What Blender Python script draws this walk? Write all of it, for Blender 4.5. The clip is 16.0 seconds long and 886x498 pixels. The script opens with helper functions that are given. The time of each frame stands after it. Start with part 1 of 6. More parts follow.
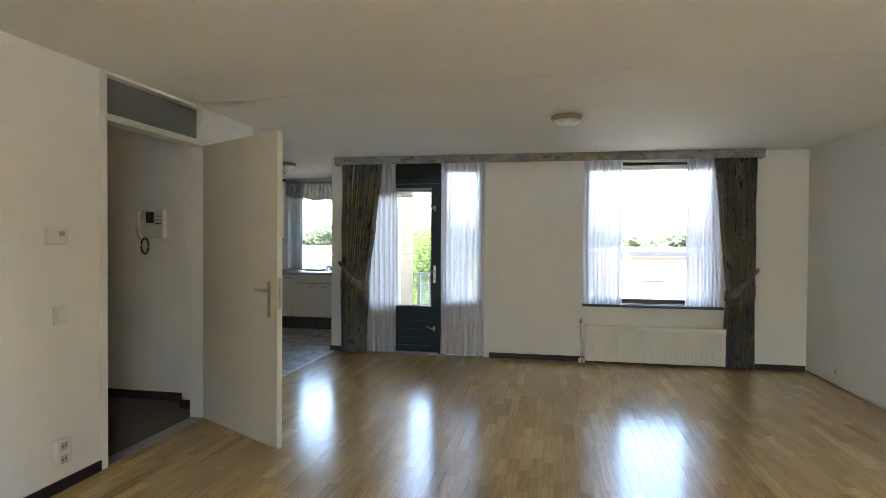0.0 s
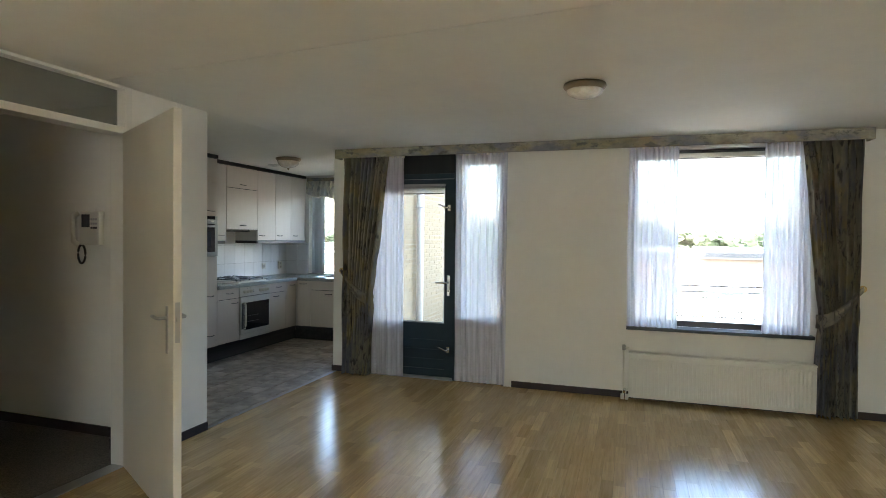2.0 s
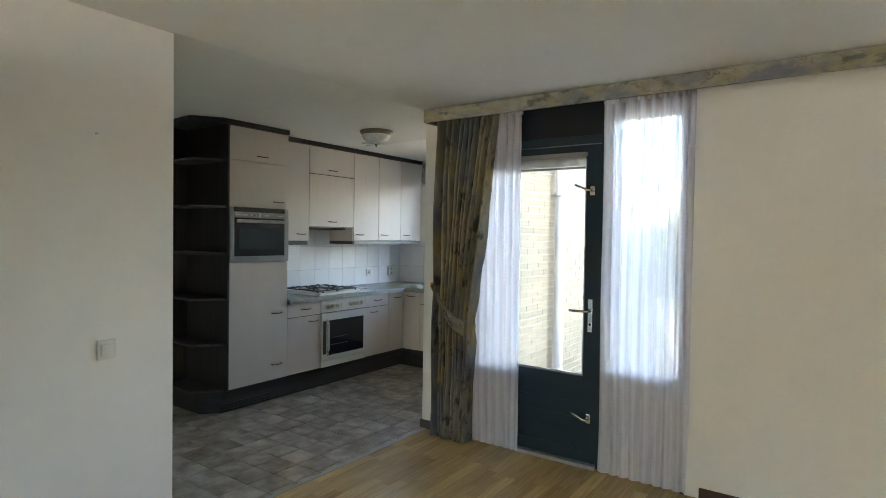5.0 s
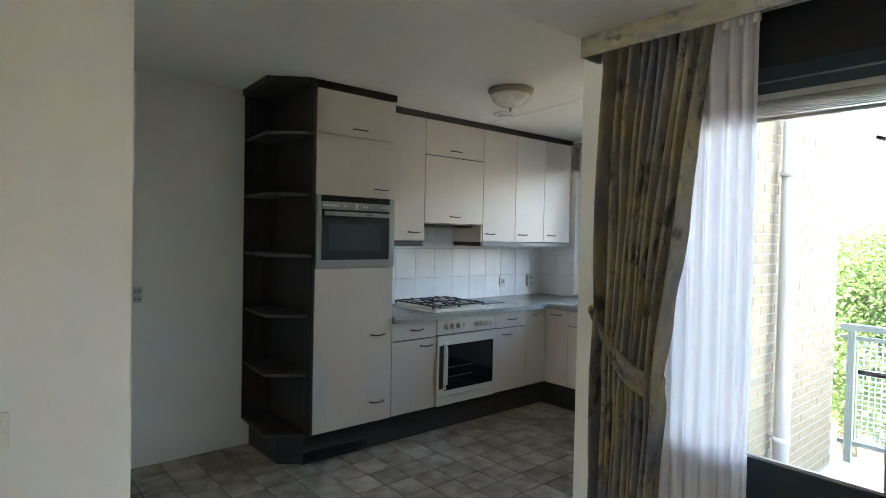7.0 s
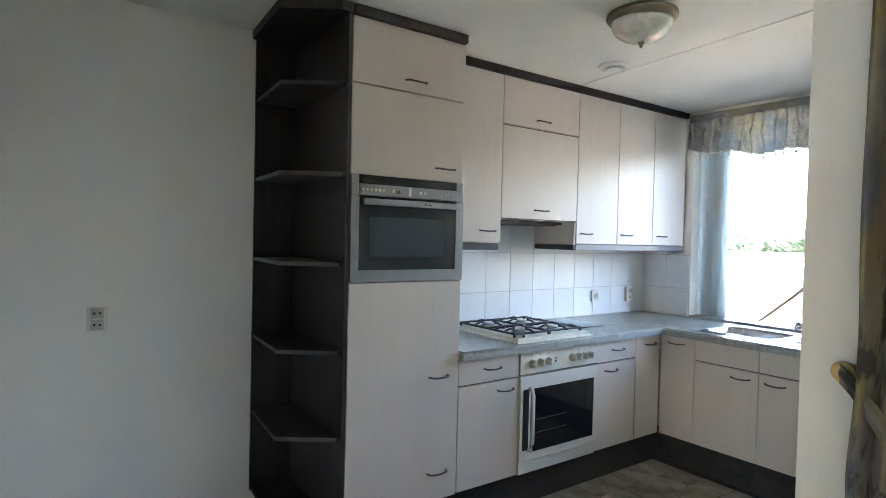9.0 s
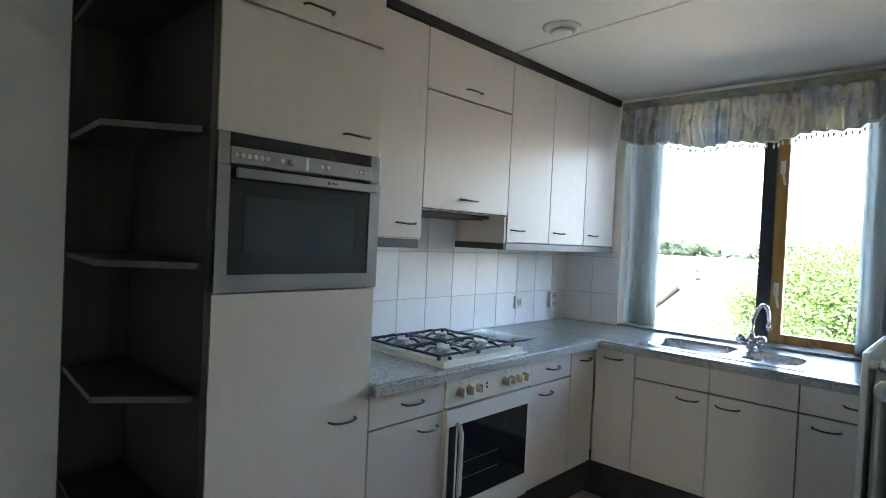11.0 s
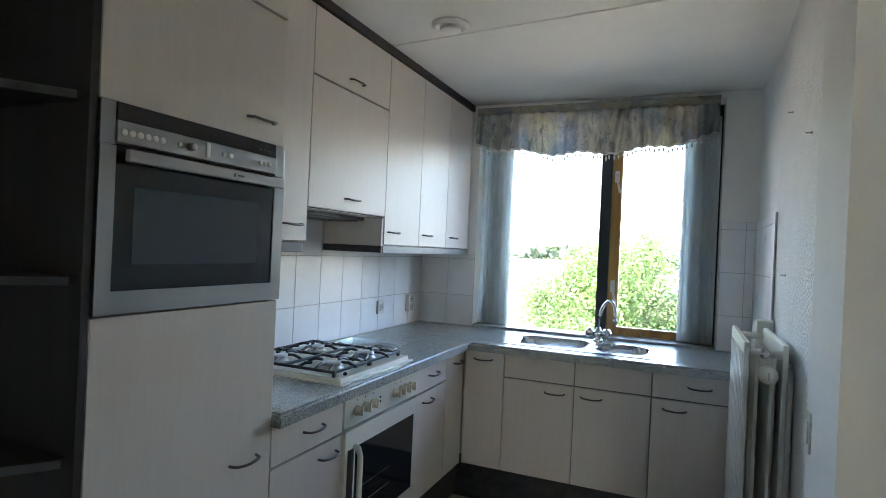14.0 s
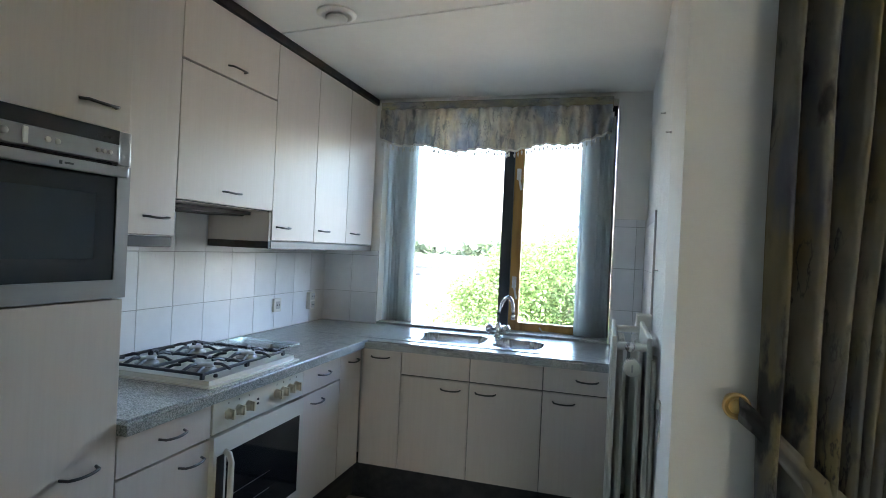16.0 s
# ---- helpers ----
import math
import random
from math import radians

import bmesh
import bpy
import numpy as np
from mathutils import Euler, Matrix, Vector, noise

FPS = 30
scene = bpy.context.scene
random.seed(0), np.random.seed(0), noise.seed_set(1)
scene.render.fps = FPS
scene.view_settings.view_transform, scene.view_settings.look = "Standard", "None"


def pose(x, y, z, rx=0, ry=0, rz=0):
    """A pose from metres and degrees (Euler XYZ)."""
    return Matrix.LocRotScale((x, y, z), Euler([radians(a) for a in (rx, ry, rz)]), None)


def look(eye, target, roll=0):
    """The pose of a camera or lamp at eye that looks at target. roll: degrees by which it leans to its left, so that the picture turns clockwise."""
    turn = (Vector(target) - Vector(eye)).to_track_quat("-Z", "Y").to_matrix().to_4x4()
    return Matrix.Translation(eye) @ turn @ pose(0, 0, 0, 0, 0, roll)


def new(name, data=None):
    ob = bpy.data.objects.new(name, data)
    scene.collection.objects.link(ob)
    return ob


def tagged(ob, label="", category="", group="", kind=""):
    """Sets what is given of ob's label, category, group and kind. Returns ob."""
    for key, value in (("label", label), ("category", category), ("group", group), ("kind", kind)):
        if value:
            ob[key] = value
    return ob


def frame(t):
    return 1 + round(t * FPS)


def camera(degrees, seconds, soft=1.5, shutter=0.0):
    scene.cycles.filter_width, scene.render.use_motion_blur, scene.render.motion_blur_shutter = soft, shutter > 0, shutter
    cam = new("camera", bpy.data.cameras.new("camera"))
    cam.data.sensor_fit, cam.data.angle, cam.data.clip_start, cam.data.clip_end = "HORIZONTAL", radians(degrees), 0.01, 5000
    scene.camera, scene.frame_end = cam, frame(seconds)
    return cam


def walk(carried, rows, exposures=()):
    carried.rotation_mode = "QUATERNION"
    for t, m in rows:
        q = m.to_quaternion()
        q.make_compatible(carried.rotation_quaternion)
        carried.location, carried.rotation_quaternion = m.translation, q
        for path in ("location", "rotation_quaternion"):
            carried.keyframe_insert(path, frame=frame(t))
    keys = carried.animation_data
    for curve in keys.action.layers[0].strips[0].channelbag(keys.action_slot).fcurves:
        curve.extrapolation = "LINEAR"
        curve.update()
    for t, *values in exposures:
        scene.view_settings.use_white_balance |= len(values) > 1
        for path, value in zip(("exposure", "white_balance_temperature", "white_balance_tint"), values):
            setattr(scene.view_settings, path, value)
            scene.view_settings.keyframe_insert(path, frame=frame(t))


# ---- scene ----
cam = camera(75.7, 16.0, 0.9)
PATH = [
    (0, (-0.231, -0.006, 1.385), (-0.601, 1.96, 1.353), 0.4),
    (0.5, (-0.083, 0.233, 1.367), (-0.509, 2.187, 1.344), 0.3),
    (1, (-0.019, 0.549, 1.406), (-0.496, 2.491, 1.376), 0.4),
    (1.5, (0.073, 0.846, 1.431), (-0.469, 2.771, 1.395), 0.5),
    (2, (0.156, 1.184, 1.467), (-0.467, 3.085, 1.425), 0.6),
    (2.5, (0.172, 1.484, 1.452), (-0.553, 3.348, 1.411), 0.6),
    (3, (0.142, 1.82, 1.463), (-0.652, 3.655, 1.421), 0.7),
    (3.2, (0.132, 1.942, 1.459), (-0.687, 3.766, 1.416), 0.7),
    (5.5, (-0.477, 3.57, 1.47), (-1.739, 5.121, 1.418), 1.0),
    (6, (-0.676, 3.853, 1.456), (-2.045, 5.31, 1.4), 1.1),
    (6.5, (-0.92, 4.112, 1.451), (-2.371, 5.487, 1.4), 1.0),
    (7, (-1.177, 4.332, 1.437), (-2.697, 5.631, 1.391), 1.2),
    (7.5, (-1.425, 4.519, 1.445), (-3.016, 5.729, 1.395), 1.2),
    (8, (-1.714, 4.672, 1.424), (-3.345, 5.829, 1.382), 1.3),
    (10.5, (-2.661, 5.223, 1.418), (-4.19, 6.512, 1.368), 2.5),
    (11, (-2.793, 5.291, 1.406), (-4.163, 6.747, 1.366), 2.7),
    (11.5, (-2.932, 5.391, 1.417), (-4.161, 6.968, 1.389), 2.7),
    (12, (-3.049, 5.408, 1.42), (-4.145, 7.08, 1.4), 2.8),
    (12.5, (-3.169, 5.346, 1.401), (-4.115, 7.108, 1.392), 2.8),
    (13, (-3.208, 5.264, 1.397), (-4.061, 7.072, 1.395), 2.9),
    (13.5, (-3.223, 5.219, 1.396), (-4.027, 7.05, 1.394), 2.7),
    (14, (-3.223, 5.208, 1.396), (-4.005, 7.049, 1.392), 2.6),
    (14.5, (-3.216, 5.218, 1.397), (-3.975, 7.069, 1.389), 2.6),
    (15, (-3.19, 5.239, 1.404), (-3.921, 7.1, 1.391), 2.6),
    (15.5, (-3.136, 5.274, 1.401), (-3.815, 7.155, 1.394), 2.6),
    (16, (-3.047, 5.32, 1.399), (-3.612, 7.238, 1.396), 2.7),
]
walk(cam, [(t, look(eye, target, roll)) for t, eye, target, roll in PATH], [(0.0, 4.28, 6450, 15), (1.5, 4.32, 6550, 14), (3.0, 4.02, 6600, 13), (5.5, 4.72, 6600, 14), (6.5, 4.58, 6550, 14), (7.5, 5.0, 6450, 16), (8.3, 5.5, 6250, 18), (10.5, 5.0, 6200, 16), (12.0, 4.6, 6100, 15), (16.0, 4.68, 6100, 15)])
# ==== end of path

# ---- world, sun, sky and exposure come first; then materials ----
world = bpy.data.worlds.new("sky")
scene.world = world
world.use_nodes = True
sky = world.node_tree.nodes.new("ShaderNodeTexSky")
sky.sky_type = "NISHITA"
sky.sun_disc = False
sky.sun_elevation = radians(60)
sky.sun_rotation = radians(212)
sky.dust_density = 2.5
sky.air_density = 1.2
background = world.node_tree.nodes["Background"]
background.inputs["Strength"].default_value = 0.15
world.node_tree.links.new(sky.outputs[0], background.inputs["Color"])

sun = new("sun", bpy.data.lights.new("sun", "SUN"))
sun.data.energy = 4.5
sun.data.angle = radians(0.6)
sun.data.color = (1.0, 0.95, 0.86)
SUN_FROM = Vector((math.sin(radians(212)) * math.cos(radians(60)), math.cos(radians(212)) * math.cos(radians(60)), math.sin(radians(60))))
sun.matrix_world = look(SUN_FROM * 30, (0, 0, 0))


def window_light(name, x0, x1, y, z0, z1, watts):
    """Sky light that enters by one opening, as an area lamp in it that faces into the room."""
    lamp = new(name, bpy.data.lights.new(name, "AREA"))
    lamp.data.shape, lamp.data.size, lamp.data.size_y = "RECTANGLE", x1 - x0, z1 - z0
    lamp.data.energy = watts
    lamp.data.color = (0.93, 0.97, 1.0)
    c = ((x0 + x1) / 2, y, (z0 + z1) / 2)
    lamp.matrix_world = look(c, (c[0], c[1] - 1, c[2]))
    return lamp


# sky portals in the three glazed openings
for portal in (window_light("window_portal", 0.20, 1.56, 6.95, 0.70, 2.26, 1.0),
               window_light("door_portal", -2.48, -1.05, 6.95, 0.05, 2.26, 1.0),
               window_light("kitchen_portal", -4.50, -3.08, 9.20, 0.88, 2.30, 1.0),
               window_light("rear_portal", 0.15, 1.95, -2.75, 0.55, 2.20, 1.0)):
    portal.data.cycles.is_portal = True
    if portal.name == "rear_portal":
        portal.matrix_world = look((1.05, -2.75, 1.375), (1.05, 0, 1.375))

# ---- materials ----


def material(name, base=(0.8, 0.8, 0.8), rough=0.5, metal=0.0, spec=0.5):
    m = bpy.data.materials.new(name)
    m.use_nodes = True
    b = m.node_tree.nodes["Principled BSDF"]
    b.inputs["Base Color"].default_value = (*base, 1)
    b.inputs["Roughness"].default_value = rough
    b.inputs["Metallic"].default_value = metal
    b.inputs["Specular IOR Level"].default_value = spec
    return m, m.node_tree, b


def coords(nt, scale=(1, 1, 1), rot=(0, 0, 0), space="Object"):
    tc = nt.nodes.new("ShaderNodeTexCoord")
    mp = nt.nodes.new("ShaderNodeMapping")
    mp.inputs["Scale"].default_value = scale
    mp.inputs["Rotation"].default_value = rot
    nt.links.new(tc.outputs[space], mp.inputs["Vector"])
    return mp.outputs[0]


def world_coords(nt, scale=(1, 1, 1)):
    g = nt.nodes.new("ShaderNodeNewGeometry")
    mp = nt.nodes.new("ShaderNodeMapping")
    mp.inputs["Scale"].default_value = scale
    nt.links.new(g.outputs["Position"], mp.inputs["Vector"])
    return mp.outputs[0]


def noise_tex(nt, vec, scale, detail=4.0, rough=0.55):
    n = nt.nodes.new("ShaderNodeTexNoise")
    n.inputs["Scale"].default_value, n.inputs["Detail"].default_value, n.inputs["Roughness"].default_value = scale, detail, rough
    nt.links.new(vec, n.inputs["Vector"])
    return n.outputs["Fac"]


def ramp(nt, fac, stops):
    r = nt.nodes.new("ShaderNodeValToRGB")
    el = r.color_ramp.elements
    while len(el) < len(stops):
        el.new(0.5)
    for e, (p, c) in zip(el, stops):
        e.position, e.color = p, (*c, 1) if len(c) == 3 else c
    nt.links.new(fac, r.inputs[0])
    return r.outputs[0]


def math_node(nt, op, a, b):
    n = nt.nodes.new("ShaderNodeMath")
    n.operation = op
    for i, v in enumerate((a, b)):
        if isinstance(v, (int, float)):
            n.inputs[i].default_value = v
        else:
            nt.links.new(v, n.inputs[i])
    return n.outputs[0]


def mix_rgb(nt, fac, a, b, blend="MIX"):
    n = nt.nodes.new("ShaderNodeMix")
    n.data_type, n.blend_type = "RGBA", blend
    for i, v in ((0, fac), (6, a), (7, b)):
        if isinstance(v, (int, float)):
            n.inputs[i].default_value = v
        elif isinstance(v, tuple):
            n.inputs[i].default_value = (*v, 1)
        else:
            nt.links.new(v, n.inputs[i])
    return n.outputs[2]


def bump(nt, b, height, strength=0.2, dist=0.002):
    n = nt.nodes.new("ShaderNodeBump")
    n.inputs["Strength"].default_value, n.inputs["Distance"].default_value = strength, dist
    nt.links.new(height, n.inputs["Height"])
    nt.links.new(n.outputs[0], b.inputs["Normal"])


def rough_from(nt, b, fac, lo, hi):
    n = nt.nodes.new("ShaderNodeMapRange")
    n.inputs["To Min"].default_value, n.inputs["To Max"].default_value = lo, hi
    nt.links.new(fac, n.inputs["Value"])
    nt.links.new(n.outputs[0], b.inputs["Roughness"])


def painted(name, base, rough=0.6, grain=300, relief=0.15, blot=0.06, dist=0.001):
    """Paint on plaster, wood or metal: faint blotches, fine grain."""
    m, nt, b = material(name, base, rough)
    v = world_coords(nt)
    big = noise_tex(nt, v, 1.3, 5)
    mid = noise_tex(nt, v, 9, 4)
    c = ramp(nt, math_node(nt, "ADD", math_node(nt, "MULTIPLY", big, 0.6), math_node(nt, "MULTIPLY", mid, 0.4)),
             [(0.3, tuple(x * (1 - blot) for x in base)), (0.7, tuple(min(1, x * (1 + blot * 0.6)) for x in base))])
    nt.links.new(c, b.inputs["Base Color"])
    fine = noise_tex(nt, v, grain, 3)
    bump(nt, b, fine, relief, dist)
    rough_from(nt, b, mid, rough - 0.06, rough + 0.06)
    return m


def grained(name, dark, light, rough=0.45, axis=2, scale=1.0, random_tint=0.0, relief=0.12):
    """Wood or wood-print with the grain along one axis of the object."""
    m, nt, b = material(name, light, rough)
    sc = [28 * scale] * 3
    sc[axis] = 1.6 * scale
    v = coords(nt, tuple(sc))
    if random_tint:
        info = nt.nodes.new("ShaderNodeObjectInfo")
        add = nt.nodes.new("ShaderNodeVectorMath")
        mul = math_node(nt, "MULTIPLY", info.outputs["Random"], 57.0)
        nt.links.new(v, add.inputs[0])
        nt.links.new(mul, add.inputs[1])
        v = add.outputs[0]
    g = noise_tex(nt, v, 1.0, 6, 0.62)
    w = noise_tex(nt, v, 0.25, 3)
    c = ramp(nt, math_node(nt, "ADD", math_node(nt, "MULTIPLY", g, 0.65), math_node(nt, "MULTIPLY", w, 0.35)), [(0.36, dark), (0.6, light)])
    if random_tint:
        tint = ramp(nt, info.outputs["Random"], [(0.0, (1 - random_tint,) * 3), (0.5, (1.0, 0.985, 0.96)), (1.0, (1 + random_tint * 0.5,) * 3)])
        c = mix_rgb(nt, 1.0, c, tint, "MULTIPLY")
    nt.links.new(c, b.inputs["Base Color"])
    bump(nt, b, g, relief, 0.0006)
    rough_from(nt, b, g, rough - 0.05, rough + 0.08)
    return m


WALL = painted("wall_paint", (0.80, 0.785, 0.73), 0.8, 120, 0.22, 0.045, 0.002)
SPECKLE = painted("granol_plaster", (0.79, 0.79, 0.75), 0.8, 75, 1.0, 0.08, 0.012)
CEIL = painted("ceiling_paint", (0.80, 0.785, 0.72), 0.85, 80, 0.25, 0.05, 0.002)
WHITE = painted("white_lacquer", (0.74, 0.73, 0.68), 0.35, 60, 0.05, 0.04)
CREAM = painted("cream_door_lacquer", (0.70, 0.66, 0.56), 0.38, 50, 0.06, 0.06)
PLASTIC = painted("ivory_plastic", (0.72, 0.70, 0.62), 0.35, 80, 0.03, 0.04)
RADIATOR = painted("radiator_enamel", (0.77, 0.75, 0.67), 0.3, 60, 0.03, 0.04)
BASEBOARD = grained("brown_baseboard", (0.024, 0.015, 0.013), (0.05, 0.03, 0.026), 0.62, 0, 0.6)
BLUE = painted("dark_blue_paint", (0.012, 0.028, 0.042), 0.32, 60, 0.05, 0.15)
BLACKISH = painted("dark_frame_paint", (0.02, 0.024, 0.03), 0.4, 60, 0.05, 0.15)
STEEL, _nt, _b = material("brushed_steel", (0.34, 0.335, 0.325), 0.28, 1.0)
bump(_nt, _b, noise_tex(_nt, world_coords(_nt, (1, 4, 400)), 3, 2), 0.06, 0.0004)
CHROME, _nt, _b = material("chrome", (0.75, 0.75, 0.76), 0.12, 1.0)
rough_from(_nt, _b, noise_tex(_nt, world_coords(_nt), 40), 0.08, 0.2)
BRASS, _nt, _b = material("brass", (0.62, 0.46, 0.22), 0.3, 1.0)
rough_from(_nt, _b, noise_tex(_nt, world_coords(_nt), 60), 0.22, 0.4)
BRONZE, _nt, _b = material("aged_bronze", (0.30, 0.25, 0.18), 0.38, 1.0)
rough_from(_nt, _b, noise_tex(_nt, world_coords(_nt), 50), 0.3, 0.5)
PEWTER, _nt, _b = material("dark_pewter", (0.10, 0.095, 0.09), 0.42, 0.9)
bump(_nt, _b, noise_tex(_nt, world_coords(_nt), 300), 0.15, 0.0005)
GREY_STEEL, _nt, _b = material("satin_aluminium", (0.45, 0.44, 0.42), 0.38, 1.0)
rough_from(_nt, _b, noise_tex(_nt, world_coords(_nt), 60), 0.3, 0.45)
BLACK = painted("black_plastic", (0.015, 0.015, 0.016), 0.35, 80, 0.05, 0.1)
DARK_GLASS, _nt, _b = material("black_oven_glass", (0.012, 0.013, 0.015), 0.06, 0.0)
rough_from(_nt, _b, noise_tex(_nt, world_coords(_nt), 6), 0.04, 0.09)
WINDOW_TINT, _nt, _b = material("grey_oven_window", (0.03, 0.04, 0.047), 0.1, 0.0)
rough_from(_nt, _b, noise_tex(_nt, world_coords(_nt), 6), 0.06, 0.14)


def glass_pane(name, tint=(0.96, 0.98, 0.97)):
    m = bpy.data.materials.new(name)
    m.use_nodes = True
    nt = m.node_tree
    nt.nodes.clear()
    out = nt.nodes.new("ShaderNodeOutputMaterial")
    tr = nt.nodes.new("ShaderNodeBsdfTransparent")
    tr.inputs[0].default_value = (*tint, 1)
    gl = nt.nodes.new("ShaderNodeBsdfGlossy")
    gl.inputs["Roughness"].default_value = 0.02
    fr = nt.nodes.new("ShaderNodeFresnel")
    fr.inputs[0].default_value = 1.45
    mx = nt.nodes.new("ShaderNodeMixShader")
    nt.links.new(fr.outputs[0], mx.inputs[0])
    nt.links.new(tr.outputs[0], mx.inputs[1])
    nt.links.new(gl.outputs[0], mx.inputs[2])
    nt.links.new(mx.outputs[0], out.inputs[0])
    return m


GLASS = glass_pane("window_glass")
HATCH_GLASS = glass_pane("transom_glass", (0.82, 0.85, 0.82))
# grey diffuse share stands in for the lit rooms reflected in this pane
_nt = HATCH_GLASS.node_tree
_d = _nt.nodes.new("ShaderNodeBsdfDiffuse")
_d.inputs[0].default_value = (0.42, 0.42, 0.38, 1)
_m = _nt.nodes.new("ShaderNodeMixShader")
_m.inputs[0].default_value = 0.35
_nt.links.new(_nt.nodes["Mix Shader"].outputs[0], _m.inputs[1])
_nt.links.new(_d.outputs[0], _m.inputs[2])
_nt.links.new(_m.outputs[0], _nt.nodes["Material Output"].inputs[0])

# ---- building helpers ----
ORIGIN = {}
place = Vector((0, 0, 0))       # shift of the group of things being built


def thing(name, at, label, category, group="", kind=""):
    e = new(name)
    e.empty_display_size = 0.1
    e.location = Vector(at) + place
    ORIGIN[e] = Vector(at)
    return tagged(e, label, category, group, kind)


def part(name, bm, mat, parent=None, label="", smooth=False):
    """One mesh object, from a bmesh in world coordinates, under a thing or a part."""
    o = ORIGIN.get(parent, Vector((0, 0, 0)))
    if parent is not None:
        bmesh.ops.translate(bm, verts=bm.verts, vec=-o)
    me = bpy.data.meshes.new(name)
    bm.normal_update()
    bm.to_mesh(me)
    bm.free()
    for mm in (mat if isinstance(mat, (list, tuple)) else (mat,)):
        me.materials.append(mm)
    if smooth:
        for p in me.polygons:
            p.use_smooth = True
    ob = new(name, me)
    if parent is None:
        ob.location = place
    else:
        ob.parent = parent
        ORIGIN[ob] = o
    if label:
        ob["label"] = label
    return ob


def single(name, bm, mat, label, category, group="", kind="", smooth=False):
    """A thing that is one mesh."""
    return tagged(part(name, bm, mat, None, "", smooth), label, category, group, kind)


def box(bm, x0, x1, y0, y1, z0, z1, bev=0.0, seg=2):
    vs = [bm.verts.new((x, y, z)) for x in (x0, x1) for y in (y0, y1) for z in (z0, z1)]
    fs = [bm.faces.new([vs[i] for i in f]) for f in ((0, 1, 3, 2), (4, 6, 7, 5), (0, 4, 5, 1), (2, 3, 7, 6), (0, 2, 6, 4), (1, 5, 7, 3))]
    if bev > 0:
        bmesh.ops.bevel(bm, geom=list({e for f in fs for e in f.edges}), offset=bev, segments=seg, affect="EDGES", profile=0.6)
    return bm


def boxes(*rows, bev=0.0):
    bm = bmesh.new()
    for r in rows:
        box(bm, *r, bev=bev)
    return bm


def lathe(bm, cx, cy, rows, n=32, axis="z"):
    """Turned shape: rows of (radius, height) about an axis through (cx, cy)."""
    rings = []
    for r, h in rows:
        ring = []
        for i in range(n):
            a = 2 * math.pi * i / n
            u, w = r * math.cos(a), r * math.sin(a)
            p = {"z": (cx[0] + u, cx[1] + w, h + cy), "y": (cx[0] + u, h + cy, cx[1] + w), "x": (h + cy, cx[0] + u, cx[1] + w)}[axis]
            ring.append(bm.verts.new(p))
        rings.append(ring)
    for a, b in zip(rings, rings[1:]):
        for i in range(n):
            bm.faces.new((a[i], a[(i + 1) % n], b[(i + 1) % n], b[i]))
    bm.faces.new(rings[0][::-1])
    bm.faces.new(rings[-1])
    bmesh.ops.recalc_face_normals(bm, faces=bm.faces)
    return bm


def tube(bm, points, radius, n=10):
    """A round bar along a line of points."""
    pts = [Vector(p) for p in points]
    rings = []
    up = Vector((0, 0, 1))
    for i, p in enumerate(pts):
        d = (pts[min(i + 1, len(pts) - 1)] - pts[max(i - 1, 0)]).normalized()
        side = d.cross(up)
        if side.length < 0.05:
            side = d.cross(Vector((1, 0, 0)))
        side.normalize()
        top = side.cross(d)
        rings.append([bm.verts.new(p + radius * (math.cos(2 * math.pi * k / n) * side + math.sin(2 * math.pi * k / n) * top)) for k in range(n)])
    for a, b in zip(rings, rings[1:]):
        for k in range(n):
            bm.faces.new((a[k], a[(k + 1) % n], b[(k + 1) % n], b[k]))
    bm.faces.new(rings[0])
    bm.faces.new(rings[-1][::-1])
    bmesh.ops.recalc_face_normals(bm, faces=bm.faces)
    return bm


def prism(bm, outline, z0, z1):
    """An upright prism over a plan outline."""
    lo = [bm.verts.new((x, y, z0)) for x, y in outline]
    hi = [bm.verts.new((x, y, z1)) for x, y in outline]
    n = len(outline)
    for i in range(n):
        bm.faces.new((lo[i], lo[(i + 1) % n], hi[(i + 1) % n], hi[i]))
    bm.faces.new(lo[::-1])
    bm.faces.new(hi)
    bmesh.ops.recalc_face_normals(bm, faces=bm.faces)
    return bm


# ---- the shell ----
XW, XE, FY, YS, H = -2.848, 2.474, 6.70, -2.6, 2.38
KW, KE, KN, KS = -4.95, -2.85, 8.88, 4.685
PIER = -2.90                    # the kitchen wall leans out to the pier, a little out of square
HALL_Y = 4.33
XT = -2.948                      # hall side of the living room's west wall


def structure(name, bm, mat):
    return tagged(part(name, bm, mat), kind="structure")


structure("wall_north", boxes(
    (-2.53, -1.01, FY, FY + 0.34, 2.34, 2.62),
    (-1.01, 0.16, FY, FY + 0.34, -0.3, 2.62),
    (0.16, 1.60, FY, FY + 0.34, -0.3, 0.645),
    (0.16, 1.60, FY, FY + 0.34, 2.28, 2.62),
    (1.60, XE + 0.3, FY, FY + 0.34, -0.3, 2.62)), WALL)
structure("wall_east", boxes((XE, XE + 0.3, YS, FY, -0.12, 2.62)), WALL)
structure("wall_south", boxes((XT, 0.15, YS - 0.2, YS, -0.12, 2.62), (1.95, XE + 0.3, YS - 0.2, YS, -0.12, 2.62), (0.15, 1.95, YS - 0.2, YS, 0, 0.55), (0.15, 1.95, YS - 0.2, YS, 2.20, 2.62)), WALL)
# unseen block added above the ceilings to keep the sun off the balcony
structure("upper_storey", boxes((KW - 0.3, 2.78, -2.8, FY + 0.34, 2.63, 5.2)), WALL)
